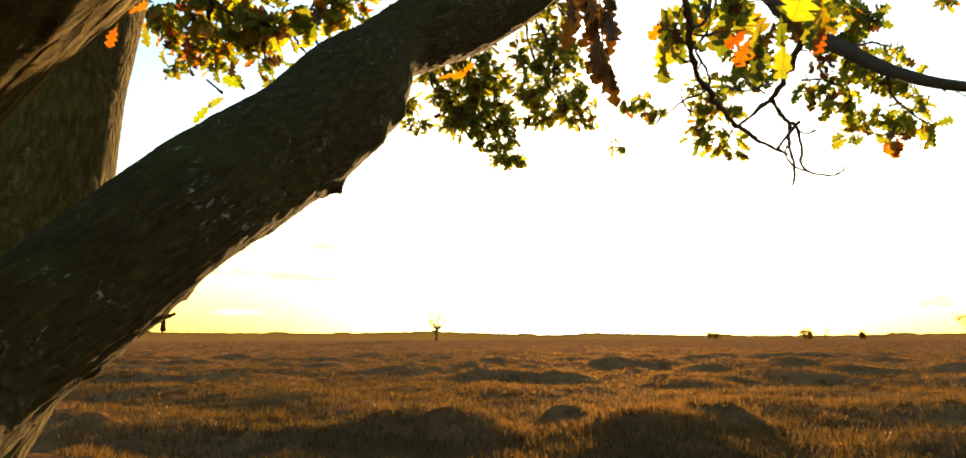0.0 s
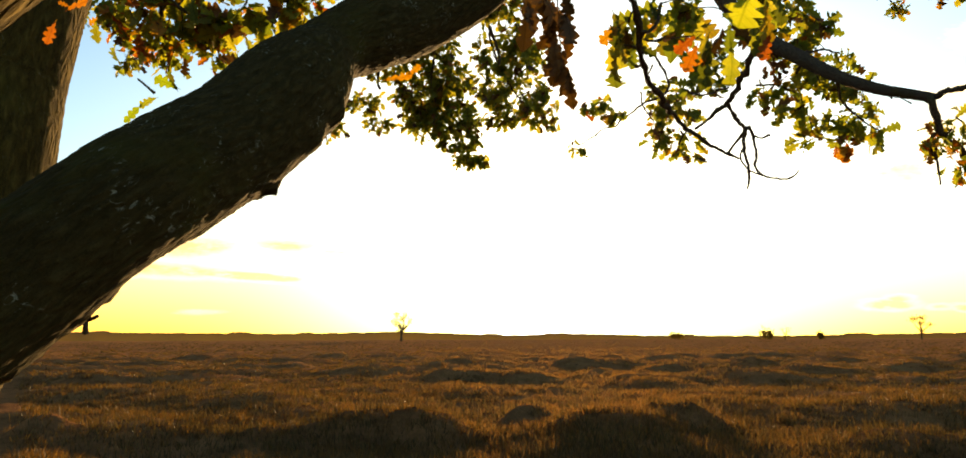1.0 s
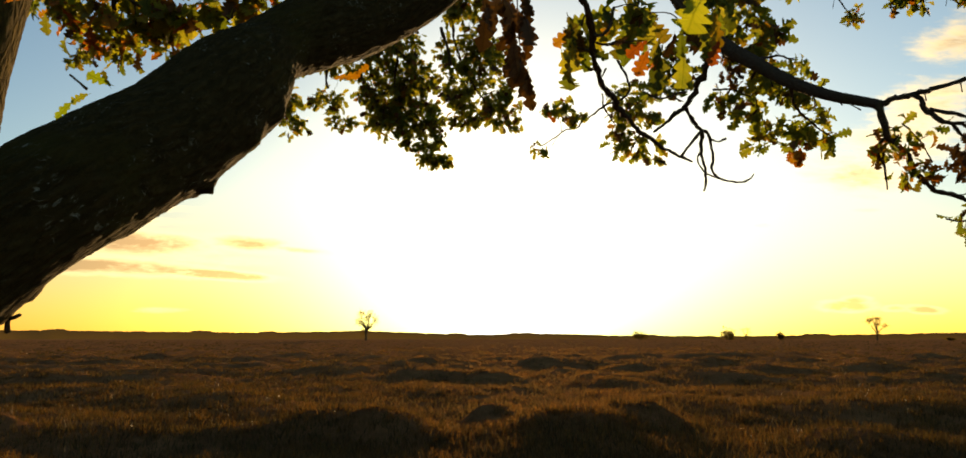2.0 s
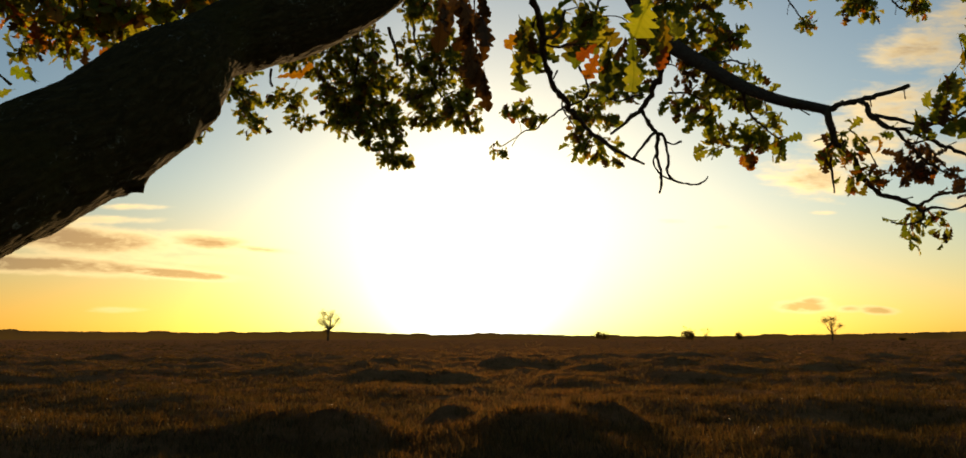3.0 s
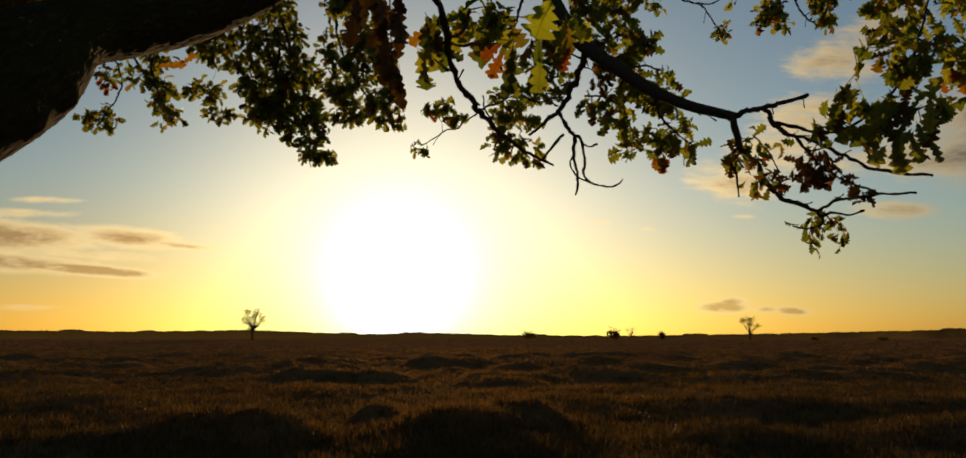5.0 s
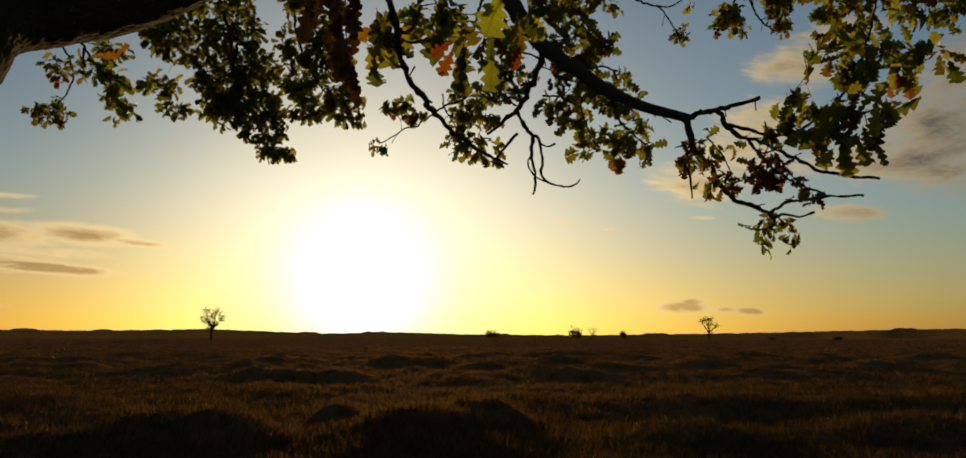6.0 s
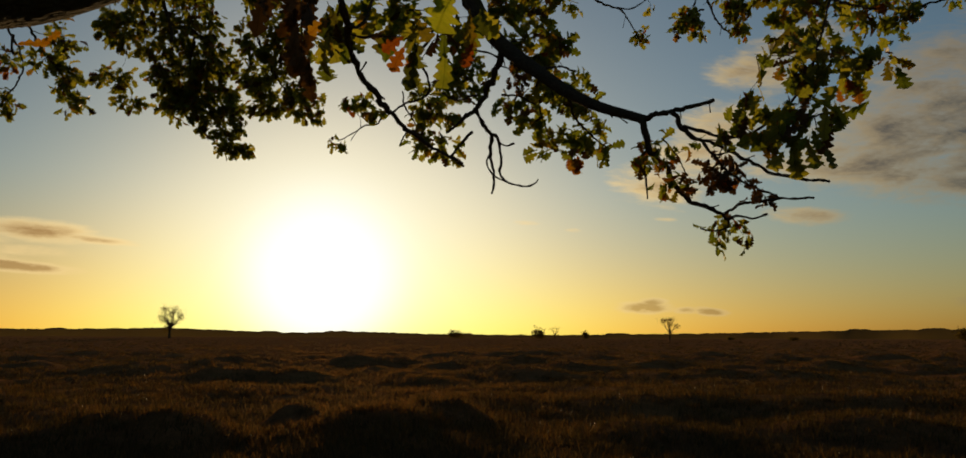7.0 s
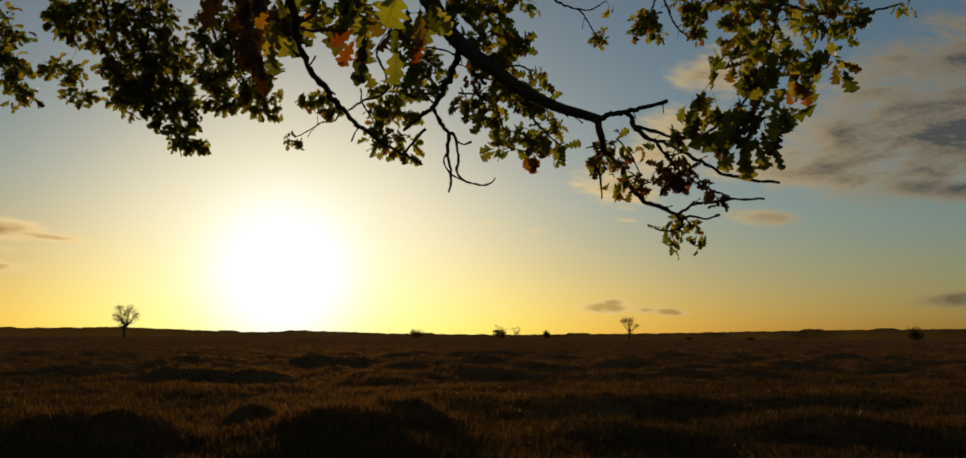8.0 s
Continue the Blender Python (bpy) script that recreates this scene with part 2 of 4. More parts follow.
# far woods, paled: the haze of distance is put into their colour
RIDGE_LEAF = leaf_material("hazy_ridge_foliage", (0.16, 0.098, 0.047), (0.19, 0.115, 0.056), (0.23, 0.138, 0.066), 0.27, 0.0)
GRASS = leaf_material("moor_grass", (0.10, 0.046, 0.019), (0.16, 0.073, 0.030), (0.22, 0.103, 0.042), 0.5, 0.05, 0.03)
HEATHER = leaf_material("heather_bush", (0.075, 0.046, 0.024), (0.12, 0.070, 0.034), (0.17, 0.095, 0.046), 0.3, 0.0, 0.03)
FAR_LEAF = leaf_material("far_foliage", (0.10, 0.066, 0.026), (0.15, 0.095, 0.034), (0.20, 0.12, 0.042), 0.6, 0.0)
EARTH = ground_material()

# ---- mesh helpers ----


def mesh_object(name, verts, faces, mat, parent=None, label="", smooth=True, skin=None):
    """One mesh; skin: for each vertex its place on the stem pulled straight, along which the bark runs."""
    me = bpy.data.meshes.new(name)
    me.from_pydata(verts, [], faces)
    if skin is not None:
        me.attributes.new("skin", "FLOAT_VECTOR", "POINT").data.foreach_set("vector", np.array(skin, dtype=np.float32).ravel())
    me.materials.append(mat)
    if smooth:
        me.polygons.foreach_set("use_smooth", [True] * len(me.polygons))
    me.update()
    ob = new(name, me)
    ob.parent = parent
    return tagged(ob, label)


def smooth_line(points, steps):
    """Points with radius along a smooth curve through the control points."""
    p = np.array(points, float)
    p = np.vstack([2 * p[0] - p[1], p, 2 * p[-1] - p[-2]])
    out = []
    for i in range(1, len(p) - 2):
        a, b, c, d = p[i - 1], p[i], p[i + 1], p[i + 2]
        n = max(2, int(steps(np.linalg.norm(c[:3] - b[:3]), b[3])))
        t = np.linspace(0, 1, n, endpoint=False)[:, None]
        out.append(0.5 * (2 * b + (c - a) * t + (2 * a - 5 * b + 4 * c - d) * t ** 2 + (3 * b - a - 3 * c + d) * t ** 3))
    return np.vstack(out + [p[-2][None]])


def tube(line, sides, rough, seed, furrow=0.0, burls=()):
    """Verts and faces of a tapered stem with an uneven, furrowed skin and closed ends."""
    centre, radius = line[:, :3], np.maximum(line[:, 3], 0.0004)
    along = np.gradient(centre, axis=0)
    along /= np.linalg.norm(along, axis=1)[:, None]
    side = np.cross(along[0], (0.31, 0.17, 0.93))
    verts, skin, run = [], [], 0.0
    mean = float(radius.mean())
    for i, (c, r, a) in enumerate(zip(centre, radius, along)):
        side = side - a * np.dot(side, a)
        side /= np.linalg.norm(side)
        other = np.cross(a, side)
        if i:
            run += np.linalg.norm(c - centre[i - 1])
        for k in range(sides):
            w = 2 * math.pi * k / sides
            n = side * math.cos(w) + other * math.sin(w)
            s = c + n * r
            lump = noise.noise(Vector(s / max(r * 1.3, 0.004)) + Vector((seed, 0, 0)))
            off = rough * lump
            if furrow:
                bend = 0.5 * noise.noise_vector(Vector(s * 30.0))
                q = Vector((math.cos(w) * r * 130 + seed, math.sin(w) * r * 130, run * 42.0)) + bend
                ridge = 1.0 - 2.0 * abs(noise.noise(q))
                q = Vector((math.cos(w) * r * 260 + seed, math.sin(w) * r * 260, run * 120.0)) + bend
                plate = 1.0 - 2.0 * abs(noise.noise(q))
                off += (0.0016 * ridge + 0.0011 * plate + 0.0006 * noise.noise(Vector(s * 420.0))) / r * furrow
            for middle, reach, height in burls:
                gap = np.linalg.norm(c + n * r - middle)
                if gap < reach * 2.5:
                    swell = math.exp(-((gap / reach) ** 2)) * (1 + 0.5 * noise.noise(Vector(s * 150.0)))
                    off += swell * height / r
            verts.append(c + n * r * (1 + off))
            skin.append((math.cos(w) * mean + seed, math.sin(w) * mean, run))
    m = len(centre)
    faces = [(i * sides + k, i * sides + (k + 1) % sides, (i + 1) * sides + (k + 1) % sides, (i + 1) * sides + k) for i in range(m - 1) for k in range(sides)]
    verts += [centre[0], centre[-1] + along[-1] * radius[-1] * 0.6]
    skin += [(seed, 0.0, 0.0), (seed, 0.0, run)]
    n = m * sides
    faces += [(n, (k + 1) % sides, k) for k in range(sides)]
    faces += [(n + 1, n - sides + k, n - sides + (k + 1) % sides) for k in range(sides)]
    return verts, faces, skin


def leaf_shape(length, width, curl, fold, seed):
    """A lobed oak leaf that lies along +y from its stalk at the origin: verts and faces."""
    rnd = random.Random(seed)
    rows, lobes = 33, rnd.choice((3.6, 4.1, 4.6))
    shift = rnd.uniform(0.05, 0.2)
    verts, faces = [], []
    for i in range(rows):
        t = i / (rows - 1)
        # widest past the middle, wedge at the stalk, blunt tip; deep rounded bays between the lobes
        outline = 1.75 * (t + 0.03) ** 0.95 * (1.0 - 0.985 * t) ** 0.42
        for s in (-1, 0, 1):
            wave = 0.5 - 0.5 * math.cos(2 * math.pi * (t * lobes + shift + 0.07 * s))
            deep = 0.44 + 0.56 * wave ** 0.5
            half = 0.5 * width * outline * deep * (1 + 0.08 * rnd.uniform(-1, 1))
            if i == 0 or i == rows - 1:
                half = 0.03 * width
            y = length * (0.12 + 0.88 * t)
            wave_z = 0.035 * length * math.sin(9.0 * t + 2.0 * s + seed) * abs(s)
            verts.append((s * half, y + abs(s) * half * 0.14, -curl * length * t * t + abs(s) * half * fold + wave_z))
    for i in range(rows - 1):
        for s in (0, 1):
            a = i * 3 + s
            faces.append((a, a + 1, a + 4, a + 3))
    n = len(verts)
    w = 0.012 * length
    verts += [(-w, 0, 0), (w, 0, 0), (w, 0.14 * length, 0), (-w, 0.14 * length, 0)]
    faces.append((n, n + 1, n + 2, n + 3))
    return verts, faces


def stem_object(name, made, mat, parent, label=""):
    verts, faces, skin = made
    return mesh_object(name, verts, faces, mat, parent, label, True, skin)


# ---- ground: one moor sheet out to the horizon ----


# bushy hummocks on the near moor: place, reach and height
HUMMOCKS = [(-2.62, 12.73, 1.21, 0.38), (-1.63, 12.09, 0.71, 0.23), (-0.21, 14.50, 0.51, 0.39), (1.07, 12.45, 0.91, 0.29), (-5.91, 8.68, 0.98, 0.29), (-4.39, 12.24, 0.89, 0.23), (-7.82, 12.21, 0.40, 0.24), (2.31, 13.81, 0.83, 0.34), (5.32, 11.86, 1.14, 0.24), (9.05, 11.97, 1.46, 0.23), (-7.83, 19.49, 2.26, 0.20), (-11.38, 22.26, 2.20, 0.22)]


def moor_height(x, y):
    """Tussocky moor that rises a little and levels out far off."""
    d = math.hypot(x, y)
    near = min(1.0, max(0.0, (d - 3.0) / 5.0)) * max(0.0, 1.0 - max(0.0, d - 60.0) / 300.0)
    h = 0.26 * noise.noise(Vector((x * 0.17, y * 0.14, 3.1))) + 0.12 * noise.noise(Vector((x * 0.55, y * 0.38, 7.7)))
    h += 0.62 * max(0.0, noise.noise(Vector((x * 0.30, y * 0.27, 21.3)))) + 0.13 * max(0.0, noise.noise(Vector((x * 1.4, y * 1.1, 1.3)))) + 0.05 * noise.noise(Vector((x * 3.1, y * 3.1, 5.0)))
    if d < 30.0:
        h *= 0.6
        for hx, hy, reach, tall in HUMMOCKS:
            q = ((x - hx) / reach) ** 2 + ((y - hy) / reach) ** 2
            if q < 6.0:
                h += tall * math.exp(-q ** 1.4) * (1.0 + 0.3 * noise.noise(Vector((x * 2.6, y * 2.6, 8.0))))
    far = min(1.0, max(0.0, (d - 70.0) / 230.0))
    return near * (h + 0.06) + 0.9 * far * far * (3.0 - 2.0 * far)


def make_ground():
    rings, r = [0.0], 0.4
    while r < 4200:
        rings.append(r)
        r *= 1.022 if 6 < r < 70 else 1.07
    fine, coarse = np.radians(np.arange(20, 140, 0.3)), np.radians(np.arange(140, 380, 4.0))
    angles = np.concatenate([fine, coarse])
    verts = [(0.0, 0.0, 0.0)]
    for r in rings[1:]:
        for a in angles:
            x, y = r * math.cos(a), r * math.sin(a)
            verts.append((x, y, moor_height(x, y)))
    n = len(angles)
    faces = [(0, 1 + k, 1 + (k + 1) % n) for k in range(n)]
    for i in range(len(rings) - 2):
        b = 1 + i * n
        faces += [(b + k, b + n + k, b + n + (k + 1) % n, b + (k + 1) % n) for k in range(n)]
    ob = mesh_object("ground", verts, faces, EARTH)
    return tagged(ob, "brown tussocky moor reaching a flat horizon", "moorland", kind="structure")


make_ground()


def scatter_blades(name, label, count, near, far, height, width, blades, mat, seed, clump, cover):
    """Tufts of bent blades strewn over the moor ahead, closest where the patches of their kind are."""
    rnd = np.random.default_rng(seed)
    spots = []
    while len(spots) < count:
        r = near * (far / near) ** rnd.random()
        a = math.radians(rnd.uniform(40, 124))
        x, y = r * math.cos(a), r * math.sin(a)
        if noise.noise(Vector((x * 0.45, y * 0.3, clump))) > rnd.uniform(-0.5, 0.35) - cover:
            spots.append((x, y, moor_height(x, y) - 0.02, r))
    spots = np.repeat(np.array(spots), blades, axis=0)
    n = len(spots)
    size = np.repeat(height * rnd.uniform(0.5, 1.25, count), blades)
    turn, lean = rnd.uniform(0, 2 * math.pi, n), rnd.uniform(0.15, 0.95, n)
    bx, by, z = spots[:, 0] + rnd.normal(0, 0.09, n), spots[:, 1] + rnd.normal(0, 0.09, n), spots[:, 2]
    dx, dy = np.cos(turn) * lean * size, np.sin(turn) * lean * size
    h = size * np.sqrt(np.maximum(0.1, 1.15 - lean * lean))
    half = width * (0.5 + spots[:, 3] * 0.02)
    # each blade is as broad one way as the next, so that they face all round
    face = rnd.uniform(0, math.pi, n)
    sx, sy = half * np.cos(face), half * np.sin(face)
    rows = [(bx - sx, by - sy, z), (bx + sx, by + sy, z), (bx + dx * 0.4 + sx * 0.7, by + dy * 0.4 + sy * 0.7, z + h * 0.62), (bx + dx * 0.4 - sx * 0.7, by + dy * 0.4 - sy * 0.7, z + h * 0.62), (bx + dx, by + dy, z + h)]
    verts = np.stack([np.stack(r, axis=1) for r in rows], axis=1).reshape(-1, 3)
    base = (np.arange(n) * 5)[:, None]
    faces = np.hstack([base, base + 1, base + 2, base + 3]).tolist() + np.hstack([base + 3, base + 2, base + 4]).tolist()
    ob = mesh_object(name, verts.tolist(), faces, mat, smooth=False)
    return tagged(ob, label, "grass", kind="stuff")


scatter_blades("moor_grass", "dry straw-brown moor grass in loose tufts", 15000, 6.5, 130.0, 0.15, 0.006, 11, GRASS, 11, 4.0, 0.0)
scatter_blades("heather", "dark brown heather in low tussocks on the moor", 24000, 6.5, 260.0, 0.15, 0.011, 9, HEATHER, 12, 9.0, 0.35)

# ---- distance: wooded rise, lone trees and bushes ----


def make_ridge():
    """Low wooded rise along the horizon: a bank of tree tops with depth."""
    knots = ((-60, 11), (-30, 12), (-17, 10), (-10.5, 13), (-5, 9), (-2.5, 7), (0, 8), (3, 9), (8, 6), (15, 5), (19, 5.5), (24, 7), (30, 9), (36, 12), (45, 14), (60, 13))
    xs, hs = [k[0] for k in knots], [k[1] for k in knots]
    verts, faces = [], []
    steps = 2400
    for i in range(steps + 1):
        a = -60 + 120 * i / steps
        h = np.interp(a, xs, hs)
        copse = noise.noise(Vector((a * 0.45, 5.0, 0)))
        h += 1.7 * max(0.0, min(1.0, copse * 5.0 - 0.7)) + 1.2 * noise.noise(Vector((a * 1.3, 1.0, 0))) + 0.7 * noise.noise(Vector((a * 6.0, 2.0, 0)))
        h = max(h, 2.0)
        for r, k in ((1150, -0.1), (1154, 0.75), (1160, 1.0)):
            rr = r + 20 * noise.noise(Vector((a * 0.3, 9.0, 0)))
            verts.append((rr * math.sin(math.radians(a)), rr * math.cos(math.radians(a)), h * k))
        if i:
            b = (i - 1) * 3
            faces += [(b + j, b + 3 + j, b + 4 + j, b + 1 + j) for j in range(2)]
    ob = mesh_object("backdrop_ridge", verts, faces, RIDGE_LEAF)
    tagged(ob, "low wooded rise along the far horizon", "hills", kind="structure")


make_ridge()


def clump_leaves(blobs, count, size, seed):
    """Verts and faces of many small leaf clumps strewn through blobs (x, y, z, radius across, radius up)."""
    rnd = np.random.default_rng(seed)
    verts, faces = [], []
    area = np.array([b[3] * b[4] for b in blobs])
    for bx, by, bz, rx, rz in (blobs[i] for i in rnd.choice(len(blobs), count, p=area / area.sum())):
        d = rnd.normal(size=3)
        d *= 0.62
        c = np.array((bx + d[0] * rx, by + d[1] * rx, bz + d[2] * rz))
        a, b = rnd.normal(size=3), rnd.normal(size=3)
        a /= np.linalg.norm(a)
        b -= a * np.dot(a, b)
        b /= np.linalg.norm(b)
        s = size * rnd.uniform(0.5, 1.3)
        n = len(verts)
        verts += [c - a * s, c - b * s * 0.6, c + a * s, c + b * s * 0.7]
        faces.append((n, n + 1, n + 2, n + 3))
    return verts, faces


def lone_tree(label, place, height, lean, blobs, leaves, seed, stems=1):
    """A moorland tree: trunk, spreading limbs and a thin crown; blobs are in shares of its height."""
    rnd = random.Random(seed)
    top = new("moor_tree")
    top.location = place
    tagged(top, label, "tree", "lone trees on the moor")
    h = height
    for s in range(stems):
        fork = (lean * h * 0.3 + 0.04 * h * (s - (stems - 1) / 2), 0, 0.36 * h)
        line = smooth_line([(0, 0, -0.3, 0.045 * h), (lean * h * 0.1, 0, 0.18 * h, 0.032 * h), (*fork, 0.026 * h)], lambda d, r: 5)
        stem_object("trunk", tube(line, 8, 0.15, seed + s), FAR_BARK, top)
    for i, (bx, by, bz, rx, rz) in enumerate(blobs):
        tip = (bx * h, by * h, bz * h)
        for k in range(3):
            end = (tip[0] + rnd.uniform(-0.6, 0.6) * rx * h, tip[1] + rnd.uniform(-0.5, 0.5) * rx * h, tip[2] + rnd.uniform(-0.3, 0.8) * rz * h)
            midway = (fork[0] * 0.45 + end[0] * 0.55, fork[1] * 0.45 + end[1] * 0.55, fork[2] * 0.6 + end[2] * 0.4)
            line = smooth_line([(*fork[:2], fork[2] - 0.04 * h, 0.013 * h), (*midway, 0.008 * h), (*end, 0.003 * h)], lambda d, r: 5)
            stem_object("limb", tube(line, 6, 0.2, seed + i + k), FAR_BARK, top)
    crown = mesh_object("crown", *clump_leaves([tuple(v * h for v in b) for b in blobs], leaves, 0.015 * h, seed), FAR_LEAF, top, smooth=False)
    tagged(crown, "thin crown of small dark leaves")
    return top


def low_bush(label, place, width, height, seed, lumps=4):
    rnd = random.Random(seed)
    top = new("bush")
    top.location = place
    tagged(top, label, "bush", "bushes on the moor")
    blobs = [(rnd.uniform(-0.34, 0.34) * width, rnd.uniform(-0.2, 0.2) * width, height * rnd.uniform(0.35, 0.6), width * rnd.uniform(0.2, 0.3), height * rnd.uniform(0.3, 0.42)) for _ in range(lumps)]
    for i, b in enumerate(blobs):
        line = smooth_line([(b[0] * 0.2, b[1] * 0.2, -0.2, 0.12), (b[0] * 0.7, b[1] * 0.7, b[2] * 0.6, 0.08), (b[0], b[1], b[2], 0.03)], lambda d, r: 4)
        stem_object("stem", tube(line, 6, 0.2, seed + i), FAR_BARK, top)
    mesh_object("crown", *clump_leaves(blobs, 900, 0.055 * height + 0.08, seed), FAR_LEAF, top, smooth=False)
    return top


def on_moor(slope, d):
    """A place on the moor at that distance, by its slope to the side from straight ahead."""
    y = d / math.sqrt(1 + slope * slope)
    return (slope * y, y, moor_height(slope * y, y))


lone_tree("lone bare-branched tree with a thin crown on the moor", on_moor(-0.176, 300), 11.4, 0.0,
          [(-0.22, 0, 0.62, 0.12, 0.13), (-0.17, 0, 0.88, 0.11, 0.09), (0.02, 0, 0.72, 0.10, 0.12), (0.12, 0, 0.86, 0.11, 0.10), (0.29, 0, 0.66, 0.09, 0.14), (-0.05, 0, 0.5, 0.09, 0.10), (0.10, 0, 0.45, 0.10, 0.10), (-0.09, 0, 0.3, 0.09, 0.1)], 2300, 21, 3)
lone_tree("small wind-shaped tree with a flat crown on the moor", on_moor(0.461, 300), 8.2, 0.0,
          [(-0.18, 0, 0.86, 0.2, 0.10), (0.08, 0, 0.90, 0.16, 0.09), (0.34, 0, 0.60, 0.13, 0.09), (-0.32, 0, 0.80, 0.10, 0.08), (0.02, 0, 0.68, 0.14, 0.10), (0.02, 0, 0.30, 0.10, 0.12)], 1900, 22)
lone_tree("stunted leaning tree beside a round bush", on_moor(0.299, 380), 6.0, 0.25,
          [(-0.20, 0, 0.78, 0.18, 0.10), (0.22, 0, 0.84, 0.24, 0.12), (0.30, 0, 0.62, 0.15, 0.09), (0.05, 0, 0.3, 0.2, 0.22)], 800, 23)
low_bush("low wide bush on the moor skyline", on_moor(0.168, 400), 6.0, 4.3, 31)
low_bush("round dark bush on the moor skyline", on_moor(0.277, 380), 5.4, 4.9, 32, 5)
low_bush("ragged little bush on the moor skyline", on_moor(0.341, 400), 4.2, 3.6, 33, 3)
low_bush("broad dark bush on the far moor", on_moor(0.924, 320), 6.5, 4.4, 34, 5)
low_bush("small low bush on the moor", on_moor(0.645, 260), 3.2, 1.0, 35, 3)
low_bush("small low bush on the moor", on_moor(0.55, 300), 2.6, 1.0, 36, 3)

# ---- the oak ----
oak = new("oak_tree")
oak.location = (-1.06, 0.78, 0.0)
tagged(oak, "old oak with furrowed bark and turning autumn leaves", "tree")
OAK_BACK = Matrix.Translation(oak.location).inverted()
NAMES = {"trunk": "thick furrowed oak trunk with moss", "limb": "low leaning oak limb with knots", "stem": "mossy upright oak stem"}
rnd = random.Random(77)
WOOD = []
seeds = iter(range(1000))


def add_spur(made, row, ahead, seed):
    """A short budded spur on a branch, joined to its mesh."""
    verts, faces, skin = made
    out = Vector((rnd.gauss(0, 1), rnd.gauss(0, 1), rnd.gauss(0, 1))).normalized() + Vector(ahead[:3] - row[:3]).normalized() * 0.6
    a, r = Vector(row[:3]), min(0.0018, row[3] * 0.5)
    long = rnd.uniform(0.012, 0.045) + row[3]
    b, c = a + out * long * 0.6, a + out * long + Vector((0, 0, rnd.gauss(0, 0.004)))
    v, f, k = tube(smooth_line([(*a, r), (*b, r * 0.85), (*c, r * 1.2)], lambda d, q: 3), 6, 0.3, seed)
    n = len(verts)
    verts += v
    skin += k
    faces += [tuple(i + n for i in q) for q in f]


def wood(kind, points):
    """One trunk, limb, branch or twig of the oak."""
    thick = max(p[3] for p in points)
    if thick > 0.03:
        line = smooth_line(points, lambda d, r: d / 0.004 if r < 0.14 else d / 0.012)
        sides, rough, furrow = 110, 0.035, 0.65
    elif thick > 0.008:
        line = smooth_line(points, lambda d, r: d / 0.012)
        sides, rough, furrow = 16, 0.22, 0.0
    else:
        line = smooth_line(points, lambda d, r: d / 0.010)
        sides, rough, furrow = 8, 0.38, 0.0
    seed = next(seeds)
    if furrow == 0.0:
        line[:, 3] *= 0.82 if thick < 0.02 else 0.95
        for row in line[1:-1]:
            sway = noise.noise_vector(Vector(row[:3] * 14.0) + Vector((seed, 0, 0)))
            kink = noise.noise_vector(Vector(row[:3] * 45.0) + Vector((seed, 3, 0)))
            row[:3] += np.array(sway) * row[3] * 1.3 + np.array(kink) * row[3] * 1.1
            row[3] *= 1.0 + 0.45 * noise.noise(Vector(row[:3] * 60.0))
    WOOD.extend(line[::3])
    made = tube(line, sides, rough, seed * 3.7, furrow, BURLS if kind == "limb" else ())
    if kind in ("branch", "bough") and thick < 0.05:
        for row, ahead in zip(line[4::7], line[5::7]):
            if rnd.random() < 0.6:
                add_spur(made, row, ahead, seed)
    ob = stem_object(kind, made, (MOSSY_BARK if kind in ("stem", "trunk") else BARK) if thick > 0.02 and kind != "bough" else TWIG_BARK, oak, NAMES.get(kind, ""))
    ob.matrix_parent_inverse = OAK_BACK
    return ob


MIX = {"green": ("green",) * 5 + ("yellow", "dark", "dark", "dark", "brown"), "dark": ("dark",) * 7 + ("green", "green", "yellow", "brown"), "yellow": ("yellow",) * 3 + ("orange",),
       "orange": ("orange",) * 3 + ("yellow",), "brown": ("brown",) * 7 + ("orange",), "shade": ("shaded_green",) * 7 + ("brown", "brown", "dark"), "mixed": ("green",) * 6 + ("dark", "dark", "yellow", "orange", "brown")}
LEAF_MESHES = {}
for tint in LEAVES:
    LEAF_MESHES[tint] = []
    for i in range(6):
        v, f = leaf_shape(1.0, (0.70, 0.78, 0.64, 0.74, 0.82, 0.68)[i], (0.12, 0.28, 0.42, 0.2, -0.1, 0.6)[i], (0.15, 0.35, 0.5, -0.2, 0.1, 0.6)[i], 40 + i)
        me = bpy.data.meshes.new("oak_leaf")
        me.from_pydata(v, [], f)
        me.attributes.new("skin", "FLOAT_VECTOR", "POINT").data.foreach_set("vector", np.array(v, dtype=np.float32).ravel())
        me.materials.append(LEAVES[tint])
        me.update()
        LEAF_MESHES[tint].append((me, np.array(v), f))
JOINED = {tint: ([], [], []) for tint in LEAVES}
single_leaves = 0


def put_leaf(at, toward, size, tint, apart):
    """One leaf from its stalk at a place toward a direction, turned at random."""
    d = Vector(toward).normalized()
    up = Vector((rnd.gauss(0, 0.6), rnd.gauss(-0.9, 0.6), rnd.gauss(0.3, 0.6)))
    place_leaf(at, d, up, size, size, rnd.choice(LEAF_MESHES[tint]), tint, apart)


